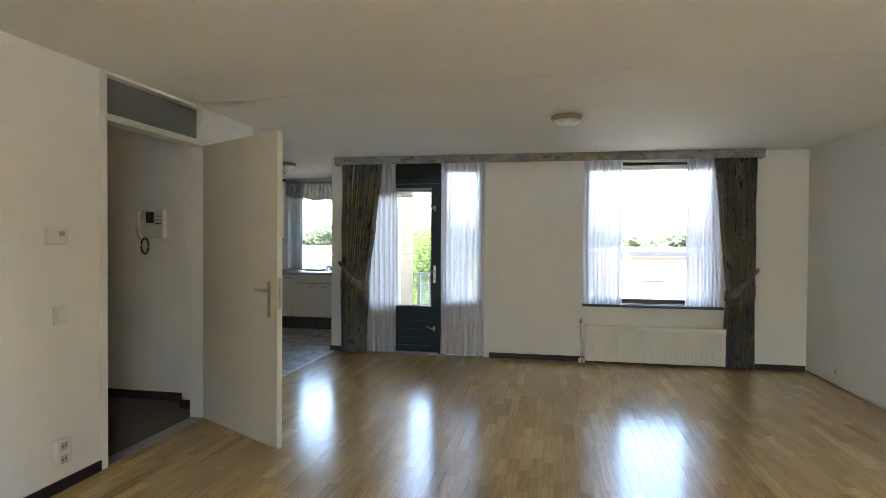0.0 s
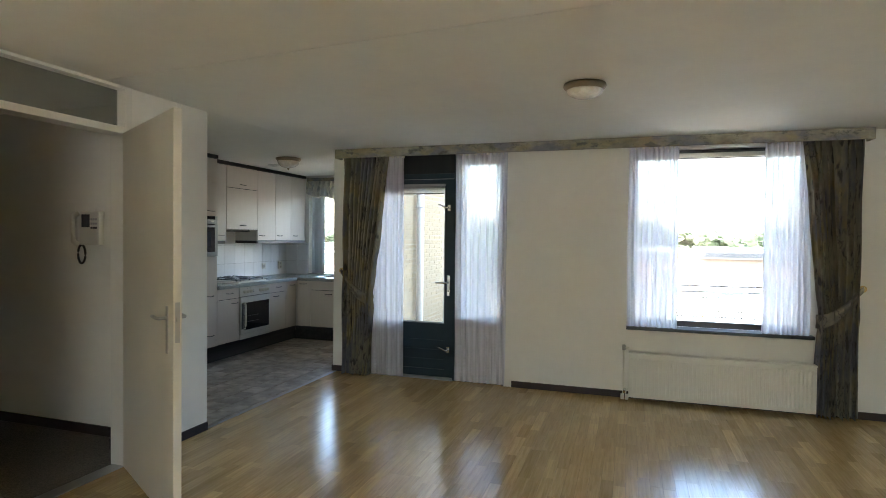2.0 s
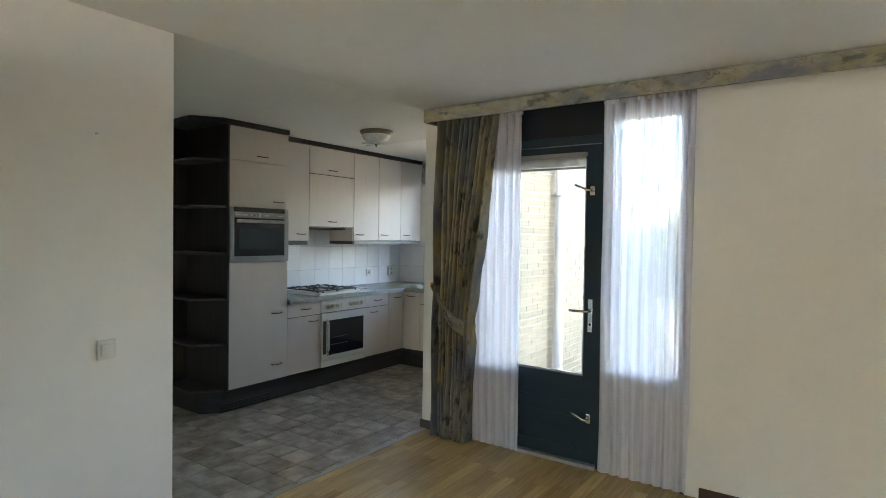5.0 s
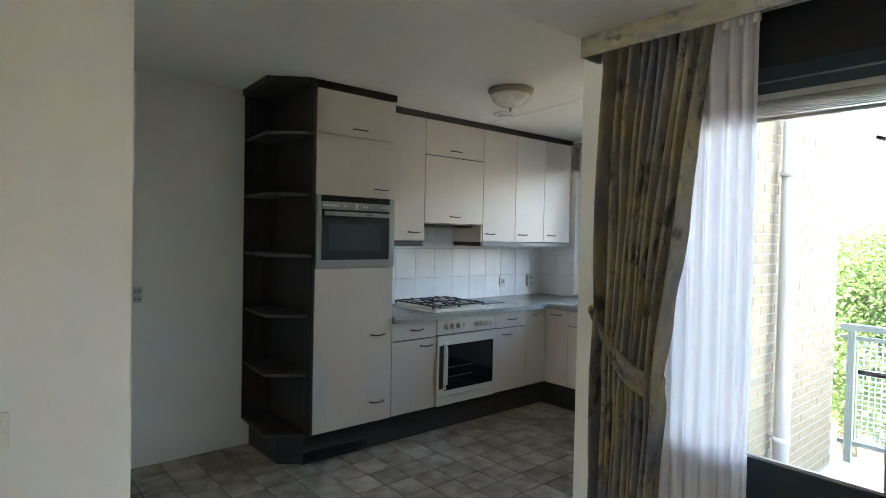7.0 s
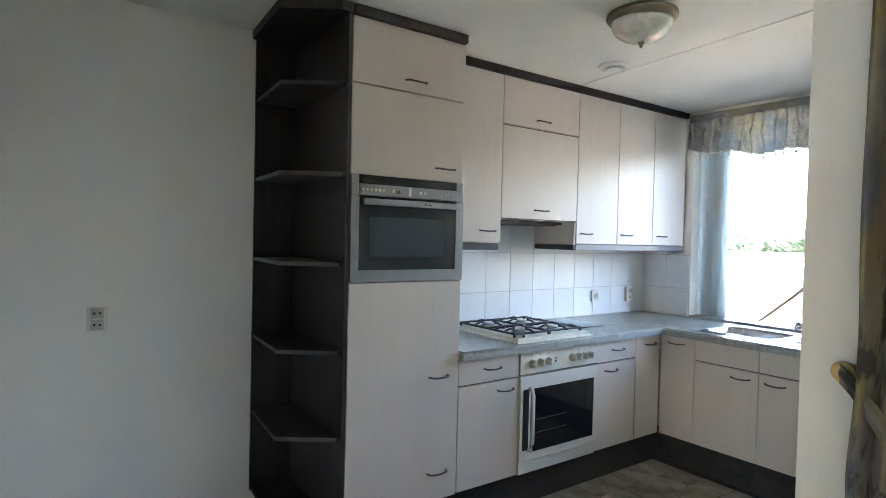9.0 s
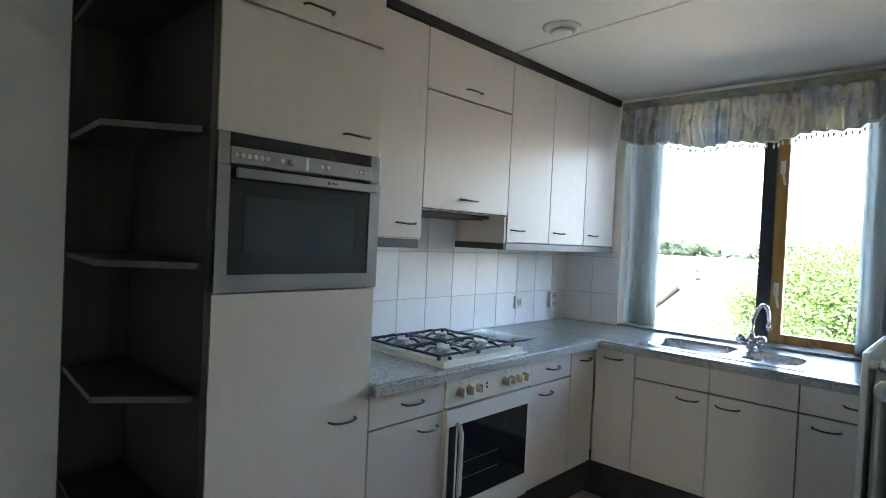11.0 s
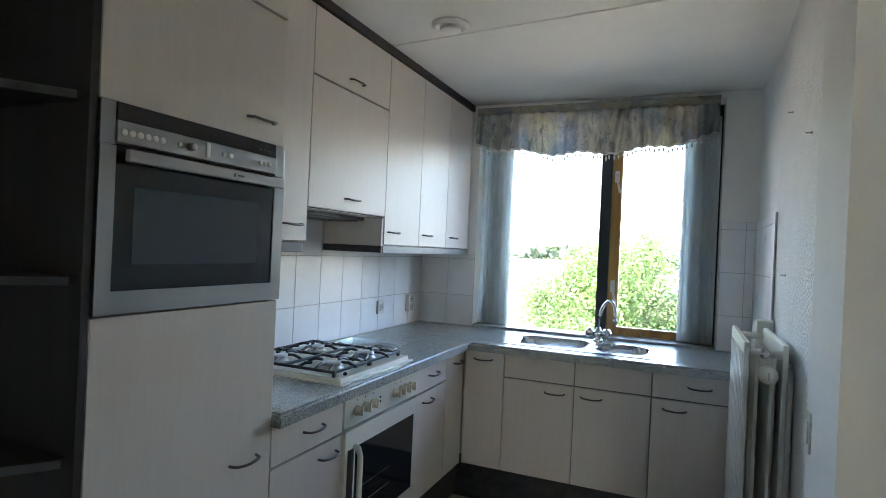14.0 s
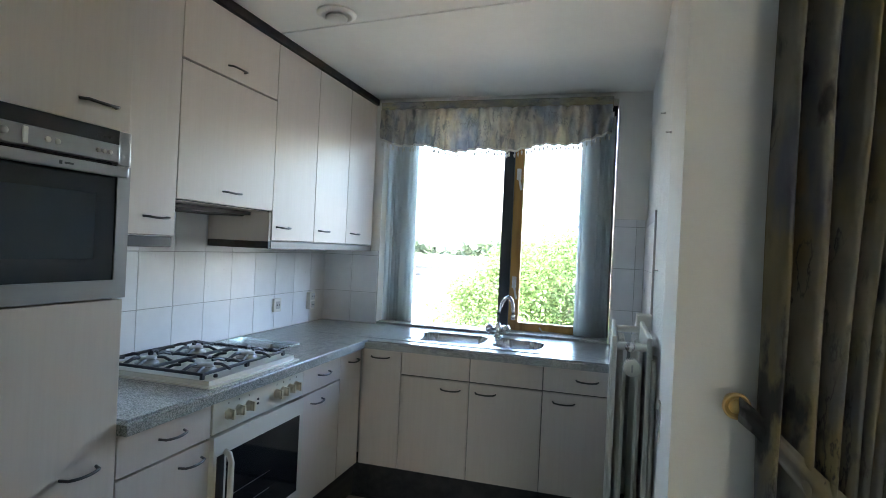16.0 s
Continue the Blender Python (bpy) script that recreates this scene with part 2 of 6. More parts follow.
structure("wall_west", boxes(
    (XT, XW, YS, 2.93, -0.12, 2.62),
    (XT, XW, 4.0, KS, -0.12, 2.62)), WALL)
structure("wall_hall_north", boxes((KW, XT, HALL_Y, KS, -0.12, 2.62)), WALL)
structure("wall_hall_west", boxes((-4.75, -4.55, 1.0, HALL_Y, -0.12, 2.62)), WALL)
structure("wall_hall_south", boxes((-4.75, XT, 0.8, 1.0, -0.12, 2.62)), WALL)
structure("wall_hall_stub", boxes((-3.17, XT, 4.15, HALL_Y, -0.12, 2.62)), WALL)
structure("wall_kitchen_west", boxes((KW - 0.3, KW, KS - 0.3, 9.22, -0.12, 2.62)), WALL)
structure("wall_kitchen_north", boxes(
    (KW, -4.54, KN, 9.22, -0.3, 2.62),
    (-4.54, -3.04, KN, 9.22, -0.3, 0.82),
    (-4.54, -3.04, KN, 9.22, 2.34, 2.62),
    (-3.04, KE, KN, 9.22, -0.3, 2.62)), WALL)
structure("wall_pier", prism(bmesh.new(), [(PIER, FY), (-2.53, FY), (-2.53, FY + 0.34), (PIER + 0.003, FY + 0.34), (PIER, FY + 0.006)], -0.3, 2.62), WALL)
structure("wall_kitchen_east", prism(bmesh.new(), [(PIER, FY + 0.004), (PIER + 0.004, FY + 0.341), (-2.65, FY + 0.341), (-2.65, 9.22), (KE, 9.22), (KE, 8.12)], -0.3, 2.62), SPECKLE)


def slabs(x0, x1, y0, y1, ya, yb, gap):
    """Two concrete ceiling slabs over one room, with the open joint between them running from ya at x0 to yb at x1."""
    bm = prism(bmesh.new(), [(x0, y0), (x1, y0), (x1, yb - gap / 2), (x0, ya - gap / 2)], H, H + 0.2)
    prism(bm, [(x0, ya + gap / 2), (x1, yb + gap / 2), (x1, y1), (x0, y1)], H, H + 0.2)
    return prism(bm, [(x0, ya - gap / 2), (x1, yb - gap / 2), (x1, yb + gap / 2), (x0, ya + gap / 2)], H + gap * 0.7, H + 0.2)


structure("ceiling", slabs(KW - 0.3, KE + 0.02, KS - 0.3, 9.22, 7.766, 7.466, 0.014), CEIL)
structure("ceiling", slabs(KE + 0.021, XE + 0.3, YS - 0.2, FY + 0.3, 3.80, 3.22, 0.008), CEIL)
structure("ceiling", boxes((-4.75, KE + 0.02, 0.8, KS - 0.31, H, H + 0.2)), CEIL)

# ---- kitchen ----
FRONT_M = grained("pale_ash_laminate", (0.628, 0.566, 0.502), (0.655, 0.594, 0.530), 0.42, 2, 3.2, 0.03, 0.06)
DARKWOOD = grained("dark_wenge_laminate", (0.016, 0.012, 0.010), (0.042, 0.033, 0.028), 0.5, 2, 0.8)
SHELF_EDGE = grained("dark_shelf_edging", (0.05, 0.045, 0.042), (0.09, 0.08, 0.075), 0.5, 0, 0.8)
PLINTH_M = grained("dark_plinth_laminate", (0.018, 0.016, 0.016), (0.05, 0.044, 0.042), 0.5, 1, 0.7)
ENAMEL = painted("ivory_enamel", (0.70, 0.68, 0.60), 0.25, 60, 0.02, 0.03)
KNOB_M = painted("ivory_knob_plastic", (0.62, 0.57, 0.43), 0.4, 60, 0.03, 0.05)
IRON = painted("cast_iron_enamel", (0.02, 0.022, 0.03), 0.45, 200, 0.3, 0.15)

GRANITE, nt_, b_ = material("speckled_granite_laminate", (0.4, 0.42, 0.4), 0.22)
v_ = world_coords(nt_)
vor_ = nt_.nodes.new("ShaderNodeTexVoronoi")
vor_.inputs["Scale"].default_value = 260
nt_.links.new(v_, vor_.inputs["Vector"])
sep_ = nt_.nodes.new("ShaderNodeSeparateColor")
nt_.links.new(vor_.outputs["Color"], sep_.inputs[0])
c_ = ramp(nt_, sep_.outputs[0], [(0.0, (0.10, 0.10, 0.095)), (0.28, (0.22, 0.235, 0.22)), (0.55, (0.36, 0.37, 0.34)), (0.85, (0.50, 0.50, 0.46)), (1.0, (0.62, 0.61, 0.57))])
c_ = mix_rgb(nt_, 0.35, c_, ramp(nt_, noise_tex(nt_, v_, 30, 5), [(0.35, (0.22, 0.24, 0.23)), (0.65, (0.45, 0.46, 0.43))]))
nt_.links.new(c_, b_.inputs["Base Color"])
rough_from(nt_, b_, noise_tex(nt_, v_, 8), 0.17, 0.3)

FX, FYK = -4.35, 8.24          # planes of the cabinet fronts, west run and window run


def to_front(p, side):
    """(along, out, z) on a run of fronts to world: the west run faces +x, the window run faces -y."""
    a, o, z = p
    return (FX + o, a, z) if side == "w" else (a, FYK - o, z)


def front_box(bm, side, a0, a1, o0, o1, z0, z1, bev=0.0, base=None):
    d = 0.0 if base is None else base
    if side == "w":
        return box(bm, FX + d + o0, FX + d + o1, a0, a1, z0, z1, bev)
    return box(bm, a0, a1, FYK - d - o1, FYK - d - o0, z0, z1, bev)


def handle(side, a, z, d, parent, half=0.055):
    """A slim arched bar on two feet."""
    bm = bmesh.new()
    pts = []
    for i in range(13):
        u = -1 + i / 6
        o = 0.002 if abs(u) > 0.999 else 0.030 - 0.010 * u * u
        pts.append(Vector(to_front((a + half * u * (1.0 if abs(u) < 0.999 else 0.98), d + o, z - 0.004 * (1 - u * u)), side)))
    tube(bm, pts, 0.0042, 8)
    return part("handle", bm, PEWTER, parent, "dark pewter bar handle", True)


def front(side, a0, a1, z0, z1, parent, grips=(), d=0.0, name="door", mat=None):
    """A door or drawer front with a 3 mm gap all round. grips: (along, z)."""
    bm = bmesh.new()
    front_box(bm, side, a0 + 0.0025, a1 - 0.0025, -0.019, 0.0, z0 + 0.002, z1 - 0.002, 0.0018, d)
    ob = part(name, bm, mat or FRONT_M, parent)
    for a, z in grips:
        handle(side, a, z, d, ob)
    return ob


def cabinet(name, side, a0, a1, z0, z1, deep, fronts, label, d=0.0, group="", body=None, body_top=None):
    """fronts: (name, z0, z1, grips)."""
    at = to_front(((a0 + a1) / 2, d, z0), side)
    t = thing(name, at, label, "cabinet", group)
    bm = bmesh.new()
    front_box(bm, side, a0 + 0.0006, a1 - 0.0006, -deep, -0.022, z0 + 0.001, body_top or z1, 0.0, d)
    part("body", bm, body or FRONT_M, t)
    # dark sheet behind the fronts: shade of the door gaps done by colour
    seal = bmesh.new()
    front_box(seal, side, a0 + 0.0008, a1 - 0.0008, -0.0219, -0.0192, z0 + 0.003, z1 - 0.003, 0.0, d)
    part("seal", seal, PLINTH_M, t, "dark sheet behind the fronts that colours their gaps as shade")
    for n, f0, f1, grips in fronts:
        front(side, a0, a1, f0, f1, t, grips, d, n)
    return t


place.z = 0.03                  # the base units stand on a taller plinth
B = "fitted base cabinets"
cabinet("base_cabinet", "w", 6.60, 6.998, 0.15, 0.80, 0.60, [("drawer_front", 0.672, 0.797, [(6.81, 0.742)]), ("door", 0.155, 0.668, [(6.90, 0.622)])],
        "pale ash base cabinet with drawer and door", group=B)
cabinet("base_cabinet", "w", 7.612, 7.985, 0.15, 0.80, 0.60, [("drawer_front", 0.672, 0.797, [(7.80, 0.742)]), ("door", 0.155, 0.668, [(7.74, 0.622)])],
        "pale ash base cabinet with drawer beside the oven", group=B)
cabinet("base_cabinet", "w", 7.985, 8.238, 0.15, 0.80, 0.60, [("door", 0.155, 0.797, [(8.125, 0.745)])], "narrow pale ash corner base cabinet", group=B)
cabinet("base_cabinet", "s", -4.345, -4.113, 0.15, 0.80, 0.60, [("door", 0.155, 0.797, [(-4.235, 0.757)])], "narrow pale ash cabinet in the corner", group=B)
cabinet("base_cabinet", "s", -4.113, -3.73, 0.15, 0.80, 0.60, [("false_drawer_front", 0.672, 0.797, []), ("door", 0.155, 0.668, [(-3.83, 0.622)])],
        "pale ash sink cabinet with false drawer", group=B, body_top=0.672)
cabinet("base_cabinet", "s", -3.73, -3.348, 0.15, 0.80, 0.60, [("false_drawer_front", 0.672, 0.797, []), ("door", 0.155, 0.668, [(-3.64, 0.622)])],
        "pale ash sink cabinet with false drawer", group=B, body_top=0.672)
cabinet("base_cabinet", "s", -3.348, -2.967, 0.15, 0.80, 0.60, [("drawer_front", 0.672, 0.797, [(-3.13, 0.742)]), ("door", 0.155, 0.668, [(-3.24, 0.622)])],
        "pale ash base cabinet with drawer beside the radiator", group=B)

place.z = 0.0
DW = -0.245
WG = "fitted wall cabinets"
cabinet("wall_cabinet", "w", 6.60, 7.06, 1.395, 2.335, 0.33, [("door", 1.397, 2.333, [(6.96, 1.462)])], "pale ash wall cabinet beside the oven tower", DW, WG)
cabinet("hood_cabinet", "w", 7.06, 7.685, 1.53, 2.335, 0.33, [("flap", 2.062, 2.333, [(7.37, 2.11)]), ("flap", 1.535, 2.058, [(7.37, 1.59)])],
        "pale ash cabinet over the hidden cooker hood", DW, WG)
cabinet("wall_cabinet", "w", 7.685, 8.085, 1.395, 2.335, 0.33, [("door", 1.397, 2.333, [(7.77, 1.462)])], "pale ash wall cabinet with one door", DW, WG)
cabinet("wall_cabinet", "w", 8.085, 8.475, 1.395, 2.335, 0.33, [("door", 1.397, 2.333, [(8.18, 1.462)])], "pale ash wall cabinet with one door", DW, WG)
cabinet("wall_cabinet", "w", 8.475, 8.865, 1.395, 2.335, 0.33, [("door", 1.397, 2.333, [(8.58, 1.462)])], "pale ash wall cabinet next to the window", DW, WG)

# dark strips under and over the wall cabinets
single("light_pelmet", boxes((-4.90, -4.605, 6.61, 7.055, 1.355, 1.393), bev=0.002), PLINTH_M, "dark brown light strip under the wall cabinet", "light pelmet")
single("light_pelmet", boxes((-4.90, -4.600, 7.69, 8.874, 1.357, 1.393), bev=0.002), painted("grey_strip_light", (0.17, 0.165, 0.16), 0.45, 60, 0.05, 0.1), "grey metal strip light under the wall cabinets", "light pelmet")
single("cornice", boxes((-4.94, -4.585, 6.60, 8.876, 2.337, 2.377), bev=0.002), DARKWOOD, "dark brown cornice over the wall cabinets", "cornice")
hood = thing("cooker_hood", (-4.8, 7.37, 1.39), "dark built-in cooker hood under its cabinet", "cooker hood")
part("casing", boxes((-4.94, -4.70, 7.075, 7.666, 1.512, 1.529), bev=0.003), PLINTH_M, hood)
part("filter_grille", boxes(*[(-4.92 + i * 0.03, -4.90 + i * 0.03, 7.10, 7.64, 1.506, 1.5115) for i in range(7)]), PLINTH_M, hood)
part("side_skirt", boxes((-4.94, -4.600, 7.668, 7.684, 1.392, 1.528), bev=0.002), FRONT_M, hood, "pale ash side skirt")
part("lower_strip", boxes((-4.94, -4.600, 7.668, 7.684, 1.358, 1.391), bev=0.002), PLINTH_M, hood)

# tall oven tower
tower = thing("oven_tower_cabinet", (-4.65, 6.28, 0), "tall pale ash cabinet around a built-in microwave oven", "cabinet")
part("body", boxes((-4.945, FX - 0.021, 6.010, 6.026, 0.178, 2.335), (-4.945, FX - 0.021, 6.582, 6.598, 0.178, 2.335), (-4.945, FX - 0.021, 6.026, 6.582, 0.178, 1.213),
                   (-4.945, FX - 0.021, 6.026, 6.582, 1.69, 2.335), (-4.945, -4.9, 6.026, 6.582, 1.213, 1.69)), FRONT_M, tower)
front("w", 6.008, 6.60, 2.058, 2.333, tower, [(6.32, 2.108)], 0, "flap")
front("w", 6.008, 6.60, 1.676, 2.054, tower, [(6.49, 1.735)], 0, "door")
front("w", 6.008, 6.60, 0.182, 1.217, tower, [(6.48, 0.77), (6.48, 0.32)], 0, "door")
part("cornice", boxes((-4.94, FX + 0.012, 6.012, 6.602, 2.337, 2.377), bev=0.002), DARKWOOD, tower, "dark brown cornice")

# open corner shelves at the tower's end
place.y = 0.042
shelf_unit = thing("corner_shelf_unit", (-4.7, 5.85, 0), "dark brown open corner shelves with chamfered front edges, empty", "shelf unit")
part("side_panel", boxes((-4.945, FX, 5.9475, 5.9655, 0.178, 2.335), bev=0.001), DARKWOOD, shelf_unit)
part("back_panel", boxes((-4.947, -4.930, 5.752, 5.947, 0.178, 2.335), bev=0.001), DARKWOOD, shelf_unit)
for zs in (0.187, 0.56, 0.925, 1.295, 1.672, 2.045):
    bm = prism(bmesh.new(), [(-4.929, 5.9465), (-4.364, 5.9465), (-4.364, 5.93), (-4.512, 5.724), (-4.929, 5.757)], zs - 0.009, zs + 0.009)
    bmesh.ops.bevel(bm, geom=bm.edges[:], offset=0.0015, segments=1, affect="EDGES")
    s = part("shelf", bm, DARKWOOD, shelf_unit)
    edge = bmesh.new()
    for (ax, ay), (bx, by) in (((-4.512, 5.724), (-4.364, 5.93)), ((-4.929, 5.757), (-4.512, 5.724))):
        dx, dy = (by - ay), -(bx - ax)
        n = math.hypot(dx, dy)
        dx, dy = dx / n * 0.0025, dy / n * 0.0025
        prism(edge, [(ax, ay), (bx, by), (bx + dx, by + dy), (ax + dx, ay + dy)], zs - 0.0085, zs + 0.0085)
    part("edging", edge, SHELF_EDGE, s, "worn greyish edge band")
part("top_panel", prism(bmesh.new(), [(-4.945, 5.964), (-4.342, 5.964), (-4.342, 5.91), (-4.49, 5.702), (-4.945, 5.735)], 2.337, 2.377), DARKWOOD, shelf_unit)

place.y = 0.0
# plinths
single("plinth", prism(bmesh.new(), [(-4.94, 5.845), (-4.50, 5.845), (-4.385, 5.972), (-4.385, 8.275), (-4.94, 8.275)], 0.0, 0.176), PLINTH_M, "dark brown kitchen plinth under the cabinets", "plinth")
single("plinth", boxes((-4.384, -2.90, 8.275, 8.29, 0.0, 0.176), bev=0.001), PLINTH_M, "dark brown kitchen plinth under the sink", "plinth")
grille = thing("plinth_vent", (-4.383, 6.19, 0.03), "black slotted ventilation grille in the plinth", "vent")
part("frame", boxes((-4.386, -4.370, 5.96, 6.43, 0.012, 0.018), (-4.386, -4.370, 5.96, 6.43, 0.066, 0.072), (-4.386, -4.376, 5.96, 5.968, 0.018, 0.066), (-4.386, -4.376, 6.422, 6.43, 0.018, 0.066)), BLACK, grille)
for i in range(5):
    part("slat", boxes((-4.386, -4.378, 5.968, 6.422, 0.0215 + i * 0.009, 0.0255 + i * 0.009)), BLACK, grille)
single("vent_slot", boxes((-4.386, -4.383, 6.0, 6.44, 0.142, 0.164)), BLACK, "black air slot over the plinth grille", "vent")

place.z = 0.03
# worktop with the two bowls of the sink let in
wt = bmesh.new()
WF, WB = -4.318, 8.206
for r in ((KW + 0.008, WF, 6.602, 8.32, 0.80, 0.843), (WF, KE - 0.005, WB, 8.32, 0.80, 0.843), (KW + 0.008, -4.135, 8.32, KN - 0.008, 0.80, 0.843),
          (-3.36, KE - 0.005, 8.32, KN - 0.008, 0.80, 0.843), (-4.135, -3.36, 8.70, KN - 0.008, 0.80, 0.843)):
    box(wt, *r)
bmesh.ops.remove_doubles(wt, verts=wt.verts, dist=0.0002)
sharp = [e for e in wt.edges if all(v.co.z > 0.842 for v in e.verts) and (all(abs(v.co.x - WF) < 1e-4 for v in e.verts) or all(abs(v.co.y - WB) < 1e-4 for v in e.verts) or all(abs(v.co.y - 6.602) < 1e-4 for v in e.verts))]
bmesh.ops.bevel(wt, geom=sharp, offset=0.012, segments=3, affect="EDGES")
single("worktop", wt, GRANITE, "grey-green speckled granite-look L-shaped worktop", "worktop")
single("window_ledge", boxes((-4.538, -3.042, KN - 0.008, 9.03, 0.8, 0.858), bev=0.004), GRANITE, "speckled granite-look window ledge behind the sink", "window sill", kind="structure")


def bowl_depth(x, y, x0, x1, y0, y1, r, depth):
    qx, qy = abs(x - (x0 + x1) / 2) - (x1 - x0) / 2 + r, abs(y - (y0 + y1) / 2) - (y1 - y0) / 2 + r
    d = math.hypot(max(qx, 0), max(qy, 0)) + min(max(qx, qy), 0) - r
    return depth * max(0.0, min(1.0, -d / 0.022)) ** 0.5 - 0.0045 * math.exp(-(d / 0.009) ** 2)


def deeper(a, b):
    """The deeper of two bowls, or the higher of their raised lips."""
    return max(a, b) if max(a, b) > 0 else min(a, b)


sink = thing("kitchen_sink", (-3.75, 8.57, 0.84), "stainless steel double-bowl sink set in the worktop", "sink")
bm = bmesh.new()
NX, NY = 170, 76
grid = []
for j in range(NY + 1):
    row = []
    for i in range(NX + 1):
        x, y = -4.140 + 0.785 * i / NX, 8.315 + 0.39 * j / NY
        dz = deeper(bowl_depth(x, y, -4.115, -3.715, 8.345, 8.685, 0.08, 0.15), bowl_depth(x, y, -3.67, -3.385, 8.355, 8.665, 0.10, 0.13))
        row.append(bm.verts.new((x, y, 0.8465 - dz)))
    grid.append(row)
for j in range(NY):
    for i in range(NX):
        bm.faces.new((grid[j][i], grid[j][i + 1], grid[j + 1][i + 1], grid[j + 1][i]))
SINK_STEEL, nt_, b_ = material("sink_steel", (0.66, 0.67, 0.68), 0.22, 1.0)
rough_from(nt_, b_, noise_tex(nt_, world_coords(nt_), 25), 0.14, 0.32)
part("basin", bm, SINK_STEEL, sink, "", True)
for cx_ in (-3.92, -3.525):
    part("drain", lathe(bmesh.new(), (cx_, 8.52), 0.0, [(0.035, 0.697 if cx_ < -3.7 else 0.717), (0.035, 0.702 if cx_ < -3.7 else 0.722), (0.02, 0.703 if cx_ < -3.7 else 0.723)], 20), CHROME, sink, "chrome drain", True)

tap = thing("kitchen_tap", (-3.69, 8.72, 0.845), "chrome two-handle mixer tap with swan-neck spout", "tap")
TX, TY = -3.685, 8.755
part("body", lathe(bmesh.new(), (TX, TY), 0.0, [(0.030, 0.843), (0.030, 0.850), (0.022, 0.856), (0.020, 0.875), (0.026, 0.885), (0.026, 0.905), (0.016, 0.915), (0.012, 0.93)], 24), CHROME, tap, "", True)
pts = [(TX, TY, 0.92), (TX, TY, 1.0)] + [(TX + 0.02 + 0.0 * i, TY - 0.075 + 0.075 * math.cos(math.pi * i / 10), 1.02 + 0.075 * math.sin(math.pi * i / 10)) for i in range(0, 11)] + [(TX + 0.02, TY - 0.15, 0.99)]
pts = [(TX + (0.105 * (1 - math.cos(min(1, k / 12) * math.pi)) / 2), TY + (p[1] - TY) * 0.75, p[2]) for k, p in enumerate(pts)]
part("spout", tube(bmesh.new(), pts, 0.0100, 12), CHROME, tap, "", True)
part("aerator", lathe(bmesh.new(), (pts[-1][0], pts[-1][1]), 0.0, [(0.0125, 0.968), (0.0125, 0.995), (0.010, 0.998)], 16), CHROME, tap, "", True)
for sgn in (-1, 1):
    bm = bmesh.new()
    lathe(bm, (0, 0), 0.0, [(0.013, 0.0), (0.013, 0.020), (0.029, 0.024), (0.027, 0.052), (0.014, 0.058)], 8)
    bmesh.ops.transform(bm, matrix=Matrix.Translation((TX + sgn * 0.022, TY - 0.006, 0.885)) @ Euler((radians(25), radians(68 * sgn), 0)).to_matrix().to_4x4(), verts=bm.verts)
    part("tap_handle", bm, CHROME, tap, "", True)

# hob
place.y = -0.05
hob = thing("gas_hob", (-4.62, 7.33, 0.843), "ivory enamel four-burner gas hob with black pan supports", "hob")
HX0, HX1, HY0, HY1 = -4.885, -4.352, 7.035, 7.625
bm = boxes((HX0, HX1, HY0, HY1, 0.843, 0.866))
bmesh.ops.bevel(bm, geom=[e for e in bm.edges if all(v.co.z > 0.86 for v in e.verts)], offset=0.018, segments=2, affect="EDGES")
part("plate", bm, ENAMEL, hob)
part("knob", lathe(bmesh.new(), (-4.392, 7.115), 0.0, [(0.008, 0.864), (0.008, 0.872), (0.006, 0.878)], 14), BLACK, hob, "small black ignition button", True)
for bx in (-4.76, -4.50):
    for by, br in ((7.18, 0.040 if bx > -4.6 else 0.032), (7.45, 0.032)):
        bn = part("burner", lathe(bmesh.new(), (bx, by), 0.0, [(br + 0.012, 0.865), (br + 0.010, 0.874), (br, 0.876), (br, 0.884)], 26), GREY_STEEL, hob, "grey alloy burner ring", True)
        part("burner_cap", lathe(bmesh.new(), (bx, by), 0.0, [(br + 0.004, 0.884), (br + 0.004, 0.889), (br - 0.008, 0.893)], 26), GREY_STEEL, bn, "", True)
